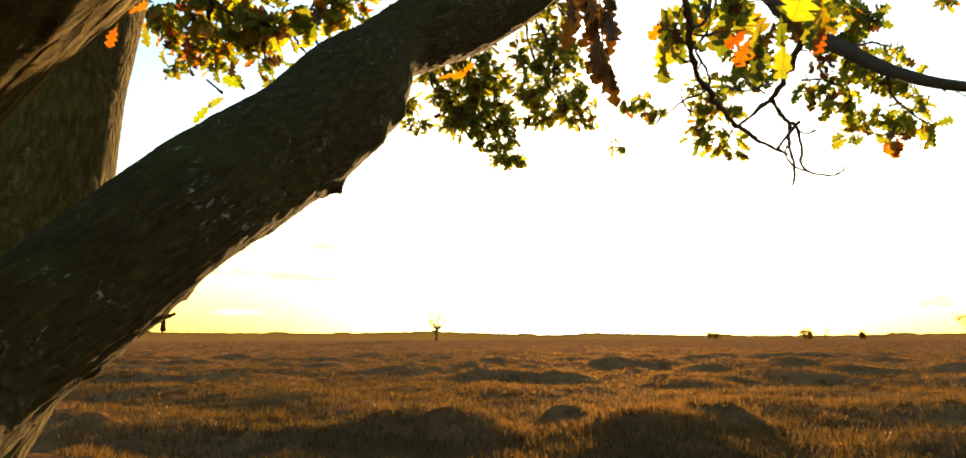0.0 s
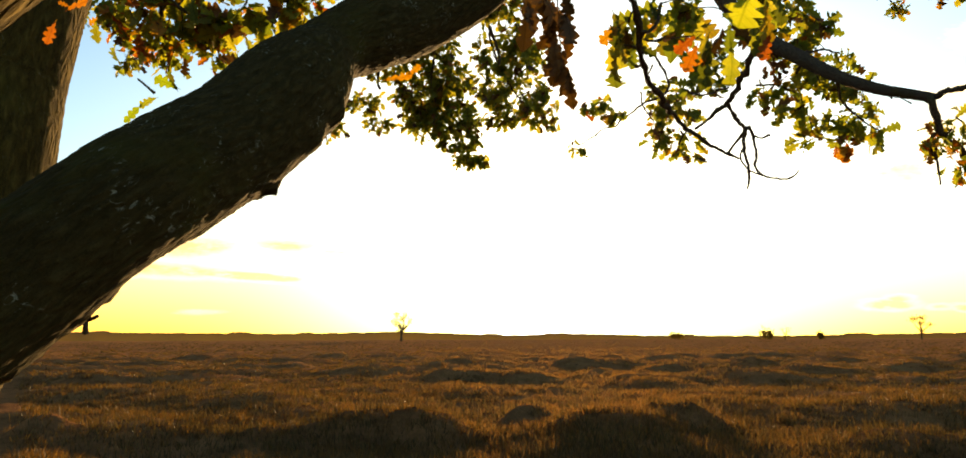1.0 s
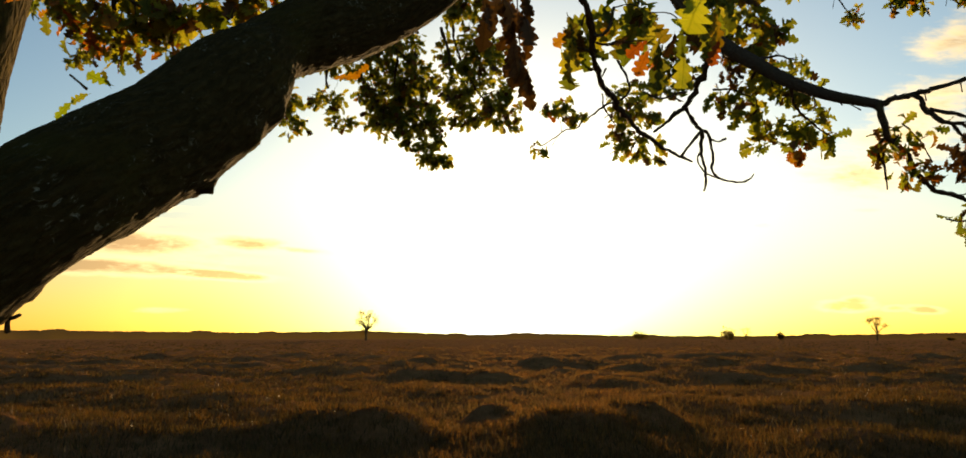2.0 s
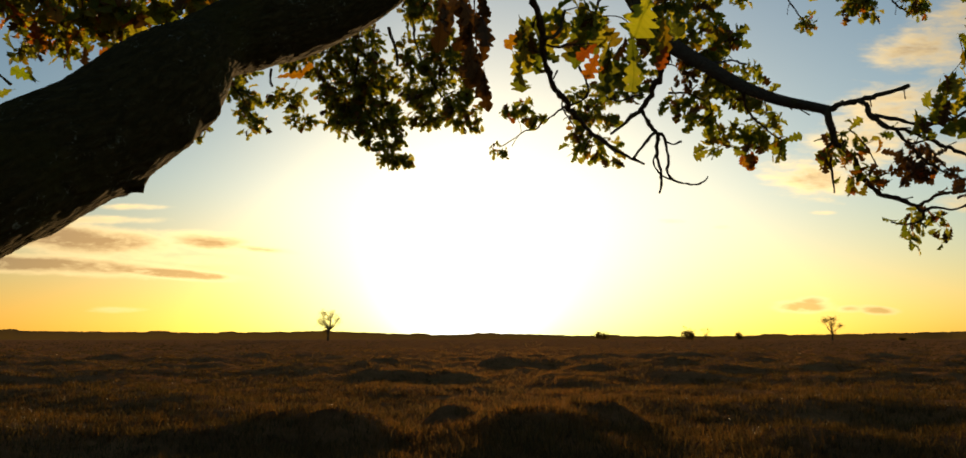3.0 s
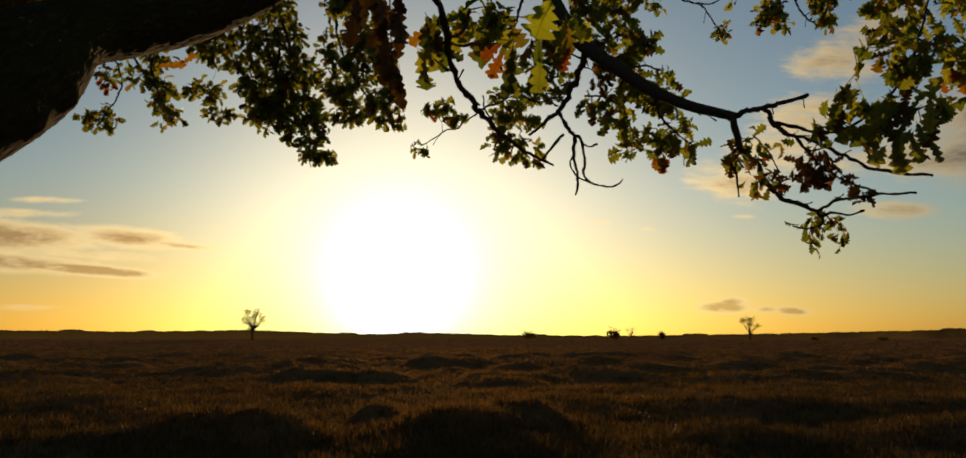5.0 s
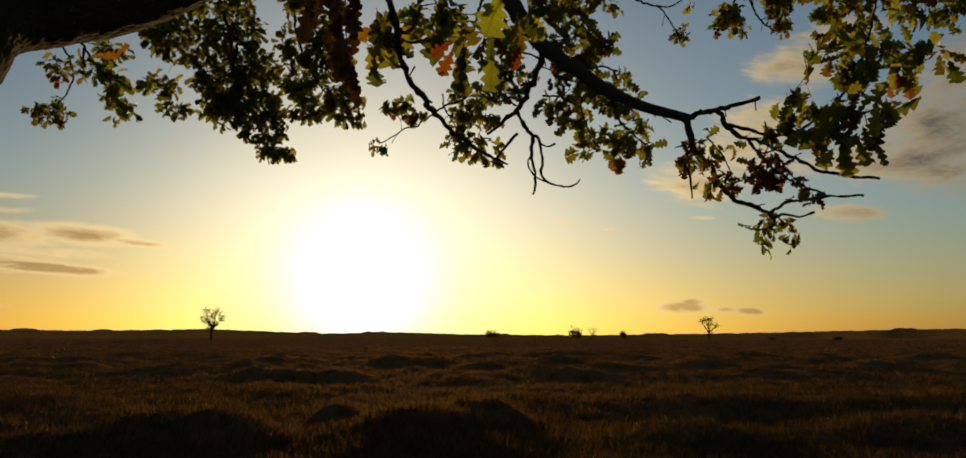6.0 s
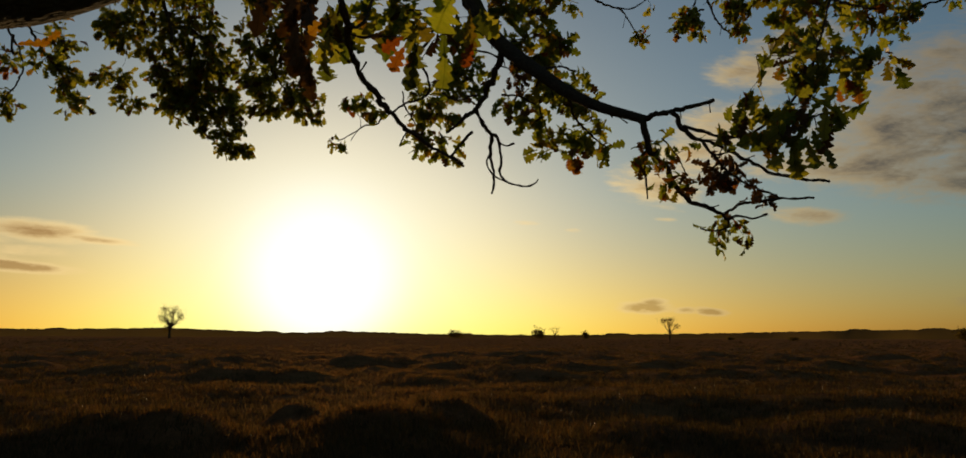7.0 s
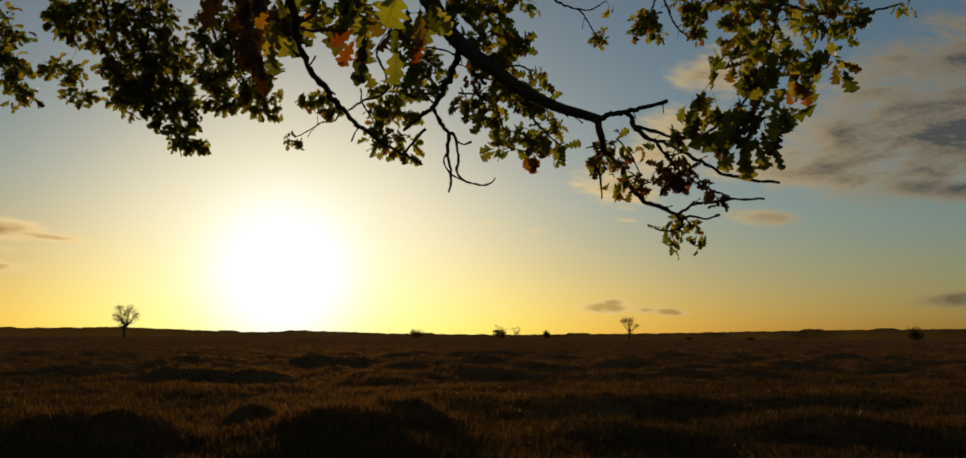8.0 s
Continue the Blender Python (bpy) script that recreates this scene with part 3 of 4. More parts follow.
def place_leaf(at, d, up, size, breadth, shape, tint, apart):
    global single_leaves
    side = d.cross(up).normalized()
    turn = Matrix((side, d, side.cross(d))).transposed().to_4x4()
    m = Matrix.Translation(at) @ turn @ Matrix.Diagonal((breadth, size, size, 1.0))
    me, v, f = shape
    if apart and single_leaves < 340:
        single_leaves += 1
        ob = new("leaf", me)
        ob.parent = oak
        ob.matrix_parent_inverse = OAK_BACK
        ob.matrix_basis = m
    else:
        verts, faces, skin = JOINED[tint]
        n = len(verts)
        skin.extend((v + np.array((0.0, 0.0, n * 0.37))).tolist())
        a = np.array(m)
        verts.extend((v @ a[:3, :3].T + a[:3, 3]).tolist())
        faces.extend([tuple(i + n for i in q) for q in f])


def hanging_leaf(stalk, tip, tint, breadth):
    """A leaf of its own between its stalk and its tip, its blade near upright."""
    a, b = Vector(stalk), Vector(tip)
    up = Vector((rnd.gauss(0, 0.25), -1.0, rnd.gauss(0.1, 0.2)))
    size = (b - a).length
    place_leaf(a, (b - a).normalized(), up, size, size * breadth * 1.05, rnd.choice(LEAF_MESHES[tint][:2]), tint, True)


def twig_between(a, b, r):
    a, b = Vector(a), Vector(b)
    midway = (a + b) / 2 + Vector((rnd.gauss(0, 0.1), rnd.gauss(0, 0.1), rnd.gauss(0.05, 0.08))) * (b - a).length
    wood("twig", [(*a, r), (*midway, r * 0.8), (*b, r * 0.5)])


def spray(middle, wide, high, kind, density):
    """A spray of oak leaves in tufts on short twigs, about a middle, half width and half height."""
    c = Vector(middle)
    reach = c.length
    leaf = LEAF_SIZE * (1.06 if reach < 3.1 and kind == "green" else 1.0) * (0.7 if reach > 2.4 and kind in ("brown", "mixed") and wide < 0.06 else 1.0)
    want = (density * 0.63 if kind == "dark" else density) * 3.3 * math.pi * wide * high / (leaf * leaf * 0.21)
    tufts = max(1, round(want / 5.5))
    near = min(WOOD, key=lambda p: (p[0] - c.x) ** 2 + (p[1] - c.y) ** 2 + (p[2] - c.z) ** 2)
    gap = (Vector(near[:3]) - c).length
    if 0.03 < gap < 0.6:
        twig_between(near[:3], c, min(0.0035, max(0.0016, near[3] * 0.6)))
    for i in range(tufts):
        while True:
            p = Vector((rnd.uniform(-1, 1), rnd.uniform(-1, 1), rnd.uniform(-1, 1)))
            if p.length < 1:
                break
        inner = 0.82 if tufts > 1 else 0.25
        at = c + Vector((p.x * wide, p.y * min(wide, high) * 1.2, p.z * high)) * inner
        if (at - c).length > 0.05 and rnd.random() < 0.6:
            twig_between(c, at, 0.0014)
        out = (at - c).normalized() if (at - c).length > 0.01 else Vector((0, 0, -1))
        for _ in range(max(2, round(want / tufts))):
            way = out * 0.7 + Vector((rnd.gauss(0, 0.6), rnd.gauss(0, 0.6), rnd.gauss(-0.35, 0.5)))
            put_leaf(at + Vector((rnd.gauss(0, 0.015), rnd.gauss(0, 0.015), rnd.gauss(0, 0.015))) - way.normalized() * leaf * 0.2, way, leaf * rnd.uniform(0.65, 1.15), rnd.choice(MIX[kind]), reach < 3.05)


LEAF_SIZE = 0.065

# ---- knots on the low limb: middle, reach, height ----
BURLS = [((-0.274, 0.484, 1.640), 0.0191, 0.0052), ((-0.287, 0.465, 1.617), 0.0172, 0.0034), ((-0.156, 0.655, 1.785), 0.0139, 0.0118), ((-0.195, 0.630, 1.746), 0.0077, 0.0077), ((-0.160, 0.684, 1.827), 0.0124, 0.0045), ((-0.255, 0.494, 1.653), 0.0081, 0.0024), ((-0.206, 0.625, 1.738), 0.0061, 0.0036), ((-0.238, 0.571, 1.700), 0.0117, 0.0023), ((-0.286, 0.447, 1.602), 0.0081, 0.0022)]

# ---- limbs and boughs: centre line and radius, in metres ----
wood("limb", [(-0.950, 0.720, 1.020, 0.0900), (-0.600, 0.460, 1.280, 0.0620), (-0.440, 0.360, 1.440, 0.0450), (-0.335, 0.318, 1.539, 0.0383), (-0.331, 0.392, 1.592, 0.0410), (-0.302, 0.439, 1.642, 0.0408), (-0.267, 0.496, 1.700, 0.0430), (-0.247, 0.553, 1.742, 0.0466), (-0.224, 0.611, 1.783, 0.0472), (-0.206, 0.658, 1.826, 0.0492), (-0.194, 0.696, 1.862, 0.0458), (-0.183, 0.742, 1.905, 0.0338), (-0.155, 0.800, 1.949, 0.0406), (-0.112, 0.878, 2.003, 0.0451), (-0.056, 0.946, 2.075, 0.0469), (0.033, 1.019, 2.205, 0.0490), (0.171, 1.125, 2.437, 0.0507), (0.360, 1.500, 3.000, 0.0520), (0.340, 2.400, 3.750, 0.0450), (0.050, 3.600, 4.300, 0.0360), (-0.400, 4.600, 4.550, 0.0280), (-0.900, 5.200, 4.600, 0.0200)])
wood("trunk", [(-1.060, 0.780, -0.120, 0.3100), (-1.060, 0.780, 0.100, 0.2500), (-1.050, 0.770, 0.450, 0.2150), (-0.990, 0.770, 0.950, 0.1900), (-0.850, 0.800, 1.360, 0.1550), (-0.710, 0.853, 1.615, 0.1187), (-0.705, 0.888, 1.735, 0.1199), (-0.693, 0.906, 1.839, 0.1056), (-0.694, 0.922, 1.941, 0.1047), (-0.685, 0.938, 2.057, 0.1028), (-0.698, 1.000, 2.254, 0.1079), (-0.743, 1.098, 2.599, 0.1139), (-0.600, 1.500, 3.350, 0.1050), (-0.250, 2.100, 4.000, 0.0850), (0.200, 2.700, 4.350, 0.0700), (0.800, 3.400, 4.600, 0.0550), (1.600, 4.200, 4.700, 0.0400), (2.600, 4.800, 4.700, 0.0250)])
wood("stem", [(-1.000, 0.740, 1.150, 0.1100), (-0.660, 0.480, 1.400, 0.0850), (-0.410, 0.255, 1.636, 0.0704), (-0.322, 0.242, 1.694, 0.0669), (-0.250, 0.237, 1.750, 0.0657), (-0.199, 0.237, 1.794, 0.0653), (-0.142, 0.241, 1.851, 0.0646), (-0.030, 0.360, 2.150, 0.0600), (0.050, 0.550, 2.700, 0.0500), (0.000, 0.800, 3.400, 0.0350)])
wood("bough", [(0.480, 3.030, 4.470, 0.0490), (0.560, 3.060, 4.200, 0.0450), (0.577, 3.039, 3.861, 0.0409), (0.632, 2.908, 3.221, 0.0349), (0.676, 2.784, 2.915, 0.0316), (0.744, 2.708, 2.736, 0.0275), (0.797, 2.636, 2.637, 0.0260), (0.871, 2.528, 2.530, 0.0228), (0.947, 2.419, 2.425, 0.0190), (1.015, 2.309, 2.347, 0.0155), (1.074, 2.247, 2.309, 0.0138), (1.115, 2.189, 2.278, 0.0122)])
wood("branch", [(1.115, 2.189, 2.278, 0.0111), (1.136, 2.132, 2.279, 0.0095), (1.160, 2.074, 2.276, 0.0087), (1.189, 2.015, 2.276, 0.0072), (1.236, 1.981, 2.284, 0.0065)])
wood("branch", [(1.111, 2.190, 2.282, 0.0132), (1.124, 2.193, 2.239, 0.0125), (1.141, 2.216, 2.194, 0.0112), (1.211, 2.284, 2.174, 0.0109), (1.285, 2.355, 2.126, 0.0105), (1.367, 2.414, 2.078, 0.0092), (1.462, 2.446, 2.051, 0.0078), (1.539, 2.482, 2.026, 0.0064), (1.551, 2.515, 1.991, 0.0040)])
wood("branch", [(1.150, 2.087, 2.275, 0.0074), (1.188, 2.074, 2.226, 0.0073), (1.233, 2.067, 2.194, 0.0067), (1.303, 2.053, 2.169, 0.0067), (1.390, 2.067, 2.134, 0.0061), (1.473, 2.072, 2.100, 0.0057), (1.562, 2.051, 2.084, 0.0054), (1.625, 2.036, 2.079, 0.0054)])
wood("branch", [(1.188, 2.074, 2.230, 0.0067), (1.249, 2.041, 2.202, 0.0059), (1.299, 1.999, 2.187, 0.0059), (1.347, 1.954, 2.197, 0.0051), (1.399, 1.915, 2.238, 0.0051), (1.406, 1.857, 2.268, 0.0044), (1.411, 1.798, 2.305, 0.0043), (1.436, 1.778, 2.399, 0.0036), (1.490, 1.798, 2.535, 0.0037), (1.552, 1.812, 2.692, 0.0038)])
wood("branch", [(0.797, 2.655, 2.645, 0.0147), (0.776, 2.721, 2.592, 0.0133), (0.751, 2.819, 2.527, 0.0128), (0.727, 2.904, 2.488, 0.0105), (0.686, 3.001, 2.462, 0.0072), (0.653, 3.116, 2.450, 0.0056)])
wood("branch", [(0.782, 2.667, 2.666, 0.0098), (0.738, 2.643, 2.694, 0.0113), (0.694, 2.600, 2.704, 0.0111), (0.638, 2.557, 2.743, 0.0109), (0.591, 2.548, 2.889, 0.0109)])
wood("branch", [(0.092, 1.064, 2.305, 0.0092), (0.128, 1.100, 2.332, 0.0086), (0.163, 1.135, 2.240, 0.0080), (0.181, 1.242, 2.187, 0.0076), (0.200, 1.304, 2.154, 0.0072), (0.215, 1.377, 2.123, 0.0068), (0.239, 1.468, 2.105, 0.0068), (0.283, 1.563, 2.090, 0.0073), (0.342, 1.666, 2.067, 0.0058), (0.405, 1.746, 2.051, 0.0051), (0.465, 1.824, 2.047, 0.0043), (0.499, 1.858, 2.042, 0.0027)])
wood("branch", [(-0.686, 4.943, 4.579, 0.0147), (-0.715, 4.964, 4.478, 0.0138), (-0.745, 4.985, 4.258, 0.0128), (-0.676, 4.978, 3.818, 0.0112), (-0.653, 5.014, 3.517, 0.0098), (-0.695, 5.104, 3.328, 0.0085), (-0.635, 5.317, 3.181, 0.0074), (-0.523, 5.727, 3.027, 0.0064)])
wood("branch", [(-0.271, 4.314, 4.479, 0.0132), (-0.257, 4.344, 4.295, 0.0124), (-0.242, 4.374, 3.991, 0.0115), (-0.265, 4.340, 3.537, 0.0100), (-0.228, 4.416, 3.306, 0.0081), (-0.142, 4.574, 3.138, 0.0068), (-0.047, 4.669, 3.030, 0.0053)])
wood("branch", [(0.601, 2.983, 3.587, 0.0104), (0.668, 3.332, 3.580, 0.0098), (0.735, 3.682, 3.453, 0.0090), (0.688, 3.737, 3.151, 0.0081), (0.610, 3.775, 3.014, 0.0077), (0.662, 3.779, 2.894, 0.0072), (0.656, 3.792, 2.818, 0.0068), (0.540, 3.829, 2.763, 0.0063), (0.444, 3.862, 2.702, 0.0056), (0.419, 3.872, 2.675, 0.0050), (0.366, 3.886, 2.672, 0.0041), (0.293, 3.911, 2.626, 0.0036), (0.230, 3.932, 2.593, 0.0032)])
wood("branch", [(2.171, 4.543, 4.700, 0.0114), (2.300, 4.376, 4.432, 0.0107), (2.428, 4.210, 4.044, 0.0099), (2.384, 4.264, 3.740, 0.0074), (2.334, 4.284, 3.542, 0.0056)])
wood("branch", [(2.171, 4.543, 4.700, 0.0103), (2.245, 4.374, 4.363, 0.0097), (2.318, 4.205, 3.906, 0.0090), (2.415, 4.222, 3.685, 0.0079), (2.484, 4.226, 3.534, 0.0062), (2.572, 4.215, 3.452, 0.0051)])
wood("branch", [(1.371, 3.971, 4.671, 0.0105), (1.419, 4.026, 4.265, 0.0098), (1.466, 4.081, 3.738, 0.0091), (1.644, 4.065, 3.529, 0.0073), (1.755, 4.044, 3.481, 0.0063), (1.818, 4.034, 3.432, 0.0052), (1.884, 4.034, 3.314, 0.0039)])
wood("branch", [(-0.900, 5.200, 4.600, 0.0136), (-1.471, 5.211, 4.372, 0.0128), (-2.042, 5.222, 4.023, 0.0118), (-1.815, 5.253, 3.549, 0.0089), (-1.720, 5.267, 3.344, 0.0071), (-1.740, 5.290, 3.201, 0.0059), (-1.817, 5.315, 3.106, 0.0047)])
wood("branch", [(-0.900, 5.200, 4.600, 0.0153), (-1.372, 5.201, 4.332, 0.0143), (-1.843, 5.202, 3.944, 0.0133), (-1.636, 5.236, 3.470, 0.0094), (-1.474, 5.241, 3.253, 0.0074), (-1.391, 5.254, 3.067, 0.0047)])
wood("branch", [(-0.682, 1.270, 2.921, 0.0152), (-0.775, 1.467, 2.928, 0.0143), (-0.869, 1.663, 2.814, 0.0132), (-0.874, 1.704, 2.520, 0.0099), (-0.877, 1.766, 2.438, 0.0079), (-0.939, 1.817, 2.382, 0.0058), (-0.987, 1.819, 2.327, 0.0035)])
wood("branch", [(-0.863, 1.736, 2.440, 0.0067), (-0.794, 1.782, 2.392, 0.0056), (-0.738, 1.843, 2.365, 0.0046)])

# ---- twigs ----
wood("twig", [(0.739, 2.930, 2.499, 0.0095), (0.778, 2.979, 2.453, 0.0093), (0.814, 3.007, 2.408, 0.0090), (0.814, 3.037, 2.344, 0.0079), (0.838, 3.042, 2.271, 0.0067), (0.829, 3.055, 2.193, 0.0051)])
wood("twig", [(0.812, 3.006, 2.422, 0.0078), (0.843, 3.010, 2.410, 0.0075), (0.860, 3.016, 2.338, 0.0067), (0.857, 3.026, 2.274, 0.0059), (0.887, 3.024, 2.235, 0.0051), (0.940, 3.012, 2.221, 0.0047), (0.985, 3.000, 2.226, 0.0039), (1.006, 2.992, 2.248, 0.0031)])
wood("twig", [(0.850, 3.011, 2.391, 0.0051), (0.880, 3.006, 2.377, 0.0039), (0.908, 2.997, 2.389, 0.0063)])
wood("twig", [(0.814, 3.037, 2.344, 0.0051), (0.808, 3.043, 2.315, 0.0047), (0.831, 3.044, 2.269, 0.0043), (0.885, 3.035, 2.237, 0.0039)])
wood("twig", [(0.465, 1.824, 2.047, 0.0041), (0.492, 1.813, 2.081, 0.0042), (0.514, 1.804, 2.105, 0.0044)])
wood("twig", [(0.203, 1.315, 2.148, 0.0041), (0.223, 1.320, 2.146, 0.0042), (0.239, 1.333, 2.170, 0.0038), (0.247, 1.347, 2.210, 0.0034)])
wood("twig", [(0.212, 1.334, 2.140, 0.0030), (0.234, 1.339, 2.138, 0.0029), (0.260, 1.352, 2.150, 0.0022)])
wood("twig", [(1.137, 2.216, 2.193, 0.0061), (1.116, 2.227, 2.156, 0.0055), (1.133, 2.230, 2.103, 0.0045), (1.141, 2.237, 2.043, 0.0030)])
wood("twig", [(1.539, 2.482, 2.026, 0.0059), (1.559, 2.444, 2.034, 0.0051), (1.606, 2.413, 2.023, 0.0044), (1.632, 2.384, 2.035, 0.0050)])
wood("twig", [(1.505, 2.457, 2.042, 0.0060), (1.513, 2.328, 2.056, 0.0055), (1.513, 2.143, 2.039, 0.0048), (1.559, 2.019, 2.024, 0.0043)])
wood("twig", [(1.547, 2.504, 2.003, 0.0038), (1.502, 2.517, 1.992, 0.0035), (1.459, 2.526, 2.000, 0.0028)])
wood("twig", [(1.243, 2.065, 2.187, 0.0049), (1.288, 2.100, 2.161, 0.0047), (1.382, 2.165, 2.114, 0.0045), (1.488, 2.205, 2.086, 0.0040), (1.533, 2.157, 2.049, 0.0034)])
wood("twig", [(1.236, 2.067, 2.191, 0.0043), (1.277, 2.072, 2.154, 0.0038), (1.329, 2.058, 2.159, 0.0029)])
wood("twig", [(1.168, 2.184, 2.221, 0.0030), (1.218, 2.198, 2.179, 0.0030), (1.267, 2.225, 2.119, 0.0021)])
wood("twig", [(0.813, 2.804, 2.523, 0.0048), (0.869, 2.741, 2.501, 0.0044), (0.920, 2.712, 2.466, 0.0036)])
wood("twig", [(0.733, 2.874, 2.542, 0.0049), (0.720, 3.280, 2.639, 0.0047), (0.689, 3.483, 2.735, 0.0045)])
wood("twig", [(0.788, 2.693, 2.618, 0.0054), (0.737, 2.702, 2.646, 0.0043), (0.668, 2.718, 2.655, 0.0036)])
wood("twig", [(0.871, 2.528, 2.530, 0.0059), (0.994, 2.644, 2.590, 0.0046), (1.072, 2.697, 2.596, 0.0037)])
wood("twig", [(0.947, 2.419, 2.425, 0.0065), (1.014, 2.563, 2.392, 0.0052), (1.123, 2.648, 2.332, 0.0039), (1.167, 2.642, 2.299, 0.0029)])
wood("twig", [(0.902, 2.522, 2.514, 0.0068), (0.911, 2.679, 2.497, 0.0054), (0.978, 2.735, 2.344, 0.0036)])
wood("twig", [(0.537, 3.820, 2.833, 0.0054), (0.570, 3.924, 2.771, 0.0050), (0.671, 4.016, 2.673, 0.0041)])
wood("twig", [(2.124, 2.243, 2.735, 0.0052), (2.186, 2.224, 2.761, 0.0045), (2.264, 2.201, 2.783, 0.0035)])
wood("twig", [(1.520, 1.840, 2.547, 0.0041), (1.864, 2.150, 2.686, 0.0039), (2.124, 2.243, 2.735, 0.0035)])
wood("twig", [(1.429, 1.784, 2.375, 0.0039), (1.501, 1.770, 2.343, 0.0032), (1.580, 1.747, 2.359, 0.0026)])
wood("twig", [(1.399, 1.915, 2.238, 0.0041), (1.318, 1.687, 2.155, 0.0032), (1.360, 1.654, 2.164, 0.0024)])
wood("twig", [(1.765, 4.041, 3.481, 0.0051), (1.851, 4.020, 3.474, 0.0045), (1.934, 3.992, 3.524, 0.0034)])
wood("twig", [(-0.273, 0.494, 1.642, 0.0029), (-0.269, 0.495, 1.634, 0.0026), (-0.270, 0.496, 1.626, 0.0026)])
wood("twig", [(-0.269, 0.495, 1.634, 0.0016), (-0.262, 0.496, 1.637, 0.0016)])
wood("twig", [(-0.276, 0.581, 1.815, 0.0016), (-0.281, 0.580, 1.819, 0.0012), (-0.289, 0.578, 1.826, 0.0010)])
wood("twig", [(-0.039, 1.055, 2.057, 0.0028), (-0.030, 1.057, 2.035, 0.0028), (-0.025, 1.059, 2.018, 0.0028), (-0.027, 1.061, 2.003, 0.0028)])
wood("twig", [(-0.175, 0.955, 1.960, 0.0022), (-0.176, 0.957, 1.948, 0.0021), (-0.174, 0.958, 1.938, 0.0022)])

# ---- sprays of leaves: middle, half width and half height, colour, density ----
spray((-0.947, 5.040, 3.497), 0.282, 0.169, "dark", 1.25)
spray((-1.149, 5.083, 3.552), 0.131, 0.113, "dark", 1.25)
spray((-1.183, 5.237, 3.261), 0.134, 0.096, "dark", 1.25)
spray((-1.057, 5.231, 3.080), 0.092, 0.069, "dark", 1.25)
spray((-0.711, 4.975, 3.535), 0.169, 0.169, "dark", 1.25)
spray((-0.776, 5.232, 3.304), 0.235, 0.196, "dark", 1.25)
spray((-0.589, 5.173, 3.383), 0.196, 0.156, "dark", 1.25)
spray((-0.635, 5.317, 3.181), 0.299, 0.140, "dark", 1.25)
spray((-0.768, 5.260, 3.091), 0.156, 0.086, "dark", 1.25)
spray((-0.541, 5.516, 3.078), 0.207, 0.116, "dark", 1.25)
spray((-0.514, 5.830, 3.022), 0.166, 0.096, "dark", 1.25)
spray((-0.446, 5.924, 2.968), 0.080, 0.054, "dark", 1.25)
spray((-0.548, 4.933, 3.536), 0.053, 0.150, "dark", 1.25)
spray((-0.232, 4.471, 3.292), 0.145, 0.103, "dark", 1.25)
spray((-0.144, 4.336, 3.354), 0.135, 0.084, "dark", 1.25)
spray((-0.065, 4.430, 3.275), 0.155, 0.138, "dark", 1.25)
spray((-0.261, 4.706, 3.154), 0.126, 0.108, "dark", 1.25)
spray((-0.067, 4.664, 3.101), 0.198, 0.144, "dark", 1.25)
spray((-0.202, 4.913, 3.053), 0.188, 0.083, "dark", 1.25)
spray((0.021, 4.759, 3.006), 0.118, 0.074, "dark", 1.25)
spray((0.081, 4.756, 2.923), 0.037, 0.051, "dark", 1.25)
spray((0.147, 4.731, 2.981), 0.037, 0.029, "dark", 1.25)
spray((-0.183, 4.322, 3.520), 0.202, 0.084, "dark", 1.25)
spray((-0.884, 4.987, 3.757), 0.413, 0.113, "dark", 1.25)
spray((-1.559, 5.494, 3.592), 0.096, 0.152, "dark", 1.00)
spray((-1.488, 5.523, 3.256), 0.120, 0.100, "dark", 1.00)
spray((-1.434, 5.524, 3.158), 0.056, 0.048, "dark", 1.00)
spray((-1.811, 5.277, 3.371), 0.104, 0.056, "dark", 1.00)
spray((-1.594, 5.247, 3.344), 0.112, 0.088, "dark", 1.00)
spray((-1.453, 5.240, 3.233), 0.104, 0.096, "dark", 1.00)
spray((-1.403, 5.255, 3.075), 0.072, 0.080, "dark", 1.00)
spray((-1.963, 5.337, 3.106), 0.072, 0.056, "dark", 1.00)
spray((-1.871, 5.333, 3.035), 0.080, 0.048, "dark", 1.00)
spray((-1.785, 5.314, 3.075), 0.072, 0.072, "dark", 1.00)
spray((-1.818, 5.307, 3.162), 0.048, 0.032, "dark", 1.00)
spray((-1.810, 5.286, 3.304), 0.048, 0.036, "orange", 1.00)
spray((0.928, 2.745, 2.734), 0.092, 0.081, "green", 0.78)
spray((0.985, 2.691, 2.648), 0.079, 0.057, "green", 0.78)
spray((0.880, 2.743, 2.836), 0.115, 0.060, "green", 0.78)
spray((0.996, 2.711, 2.853), 0.060, 0.042, "green", 0.78)
spray((0.779, 2.768, 2.836), 0.069, 0.058, "green", 0.78)
spray((0.953, 2.662, 2.541), 0.089, 0.058, "green", 0.78)
spray((1.006, 2.608, 2.460), 0.074, 0.044, "green", 0.78)
spray((1.060, 2.550, 2.407), 0.047, 0.034, "green", 0.78)
spray((1.085, 2.693, 2.603), 0.039, 0.027, "green", 0.78)
spray((0.892, 2.738, 2.479), 0.059, 0.041, "green", 0.78)
spray((0.837, 2.802, 2.493), 0.042, 0.030, "green", 0.78)
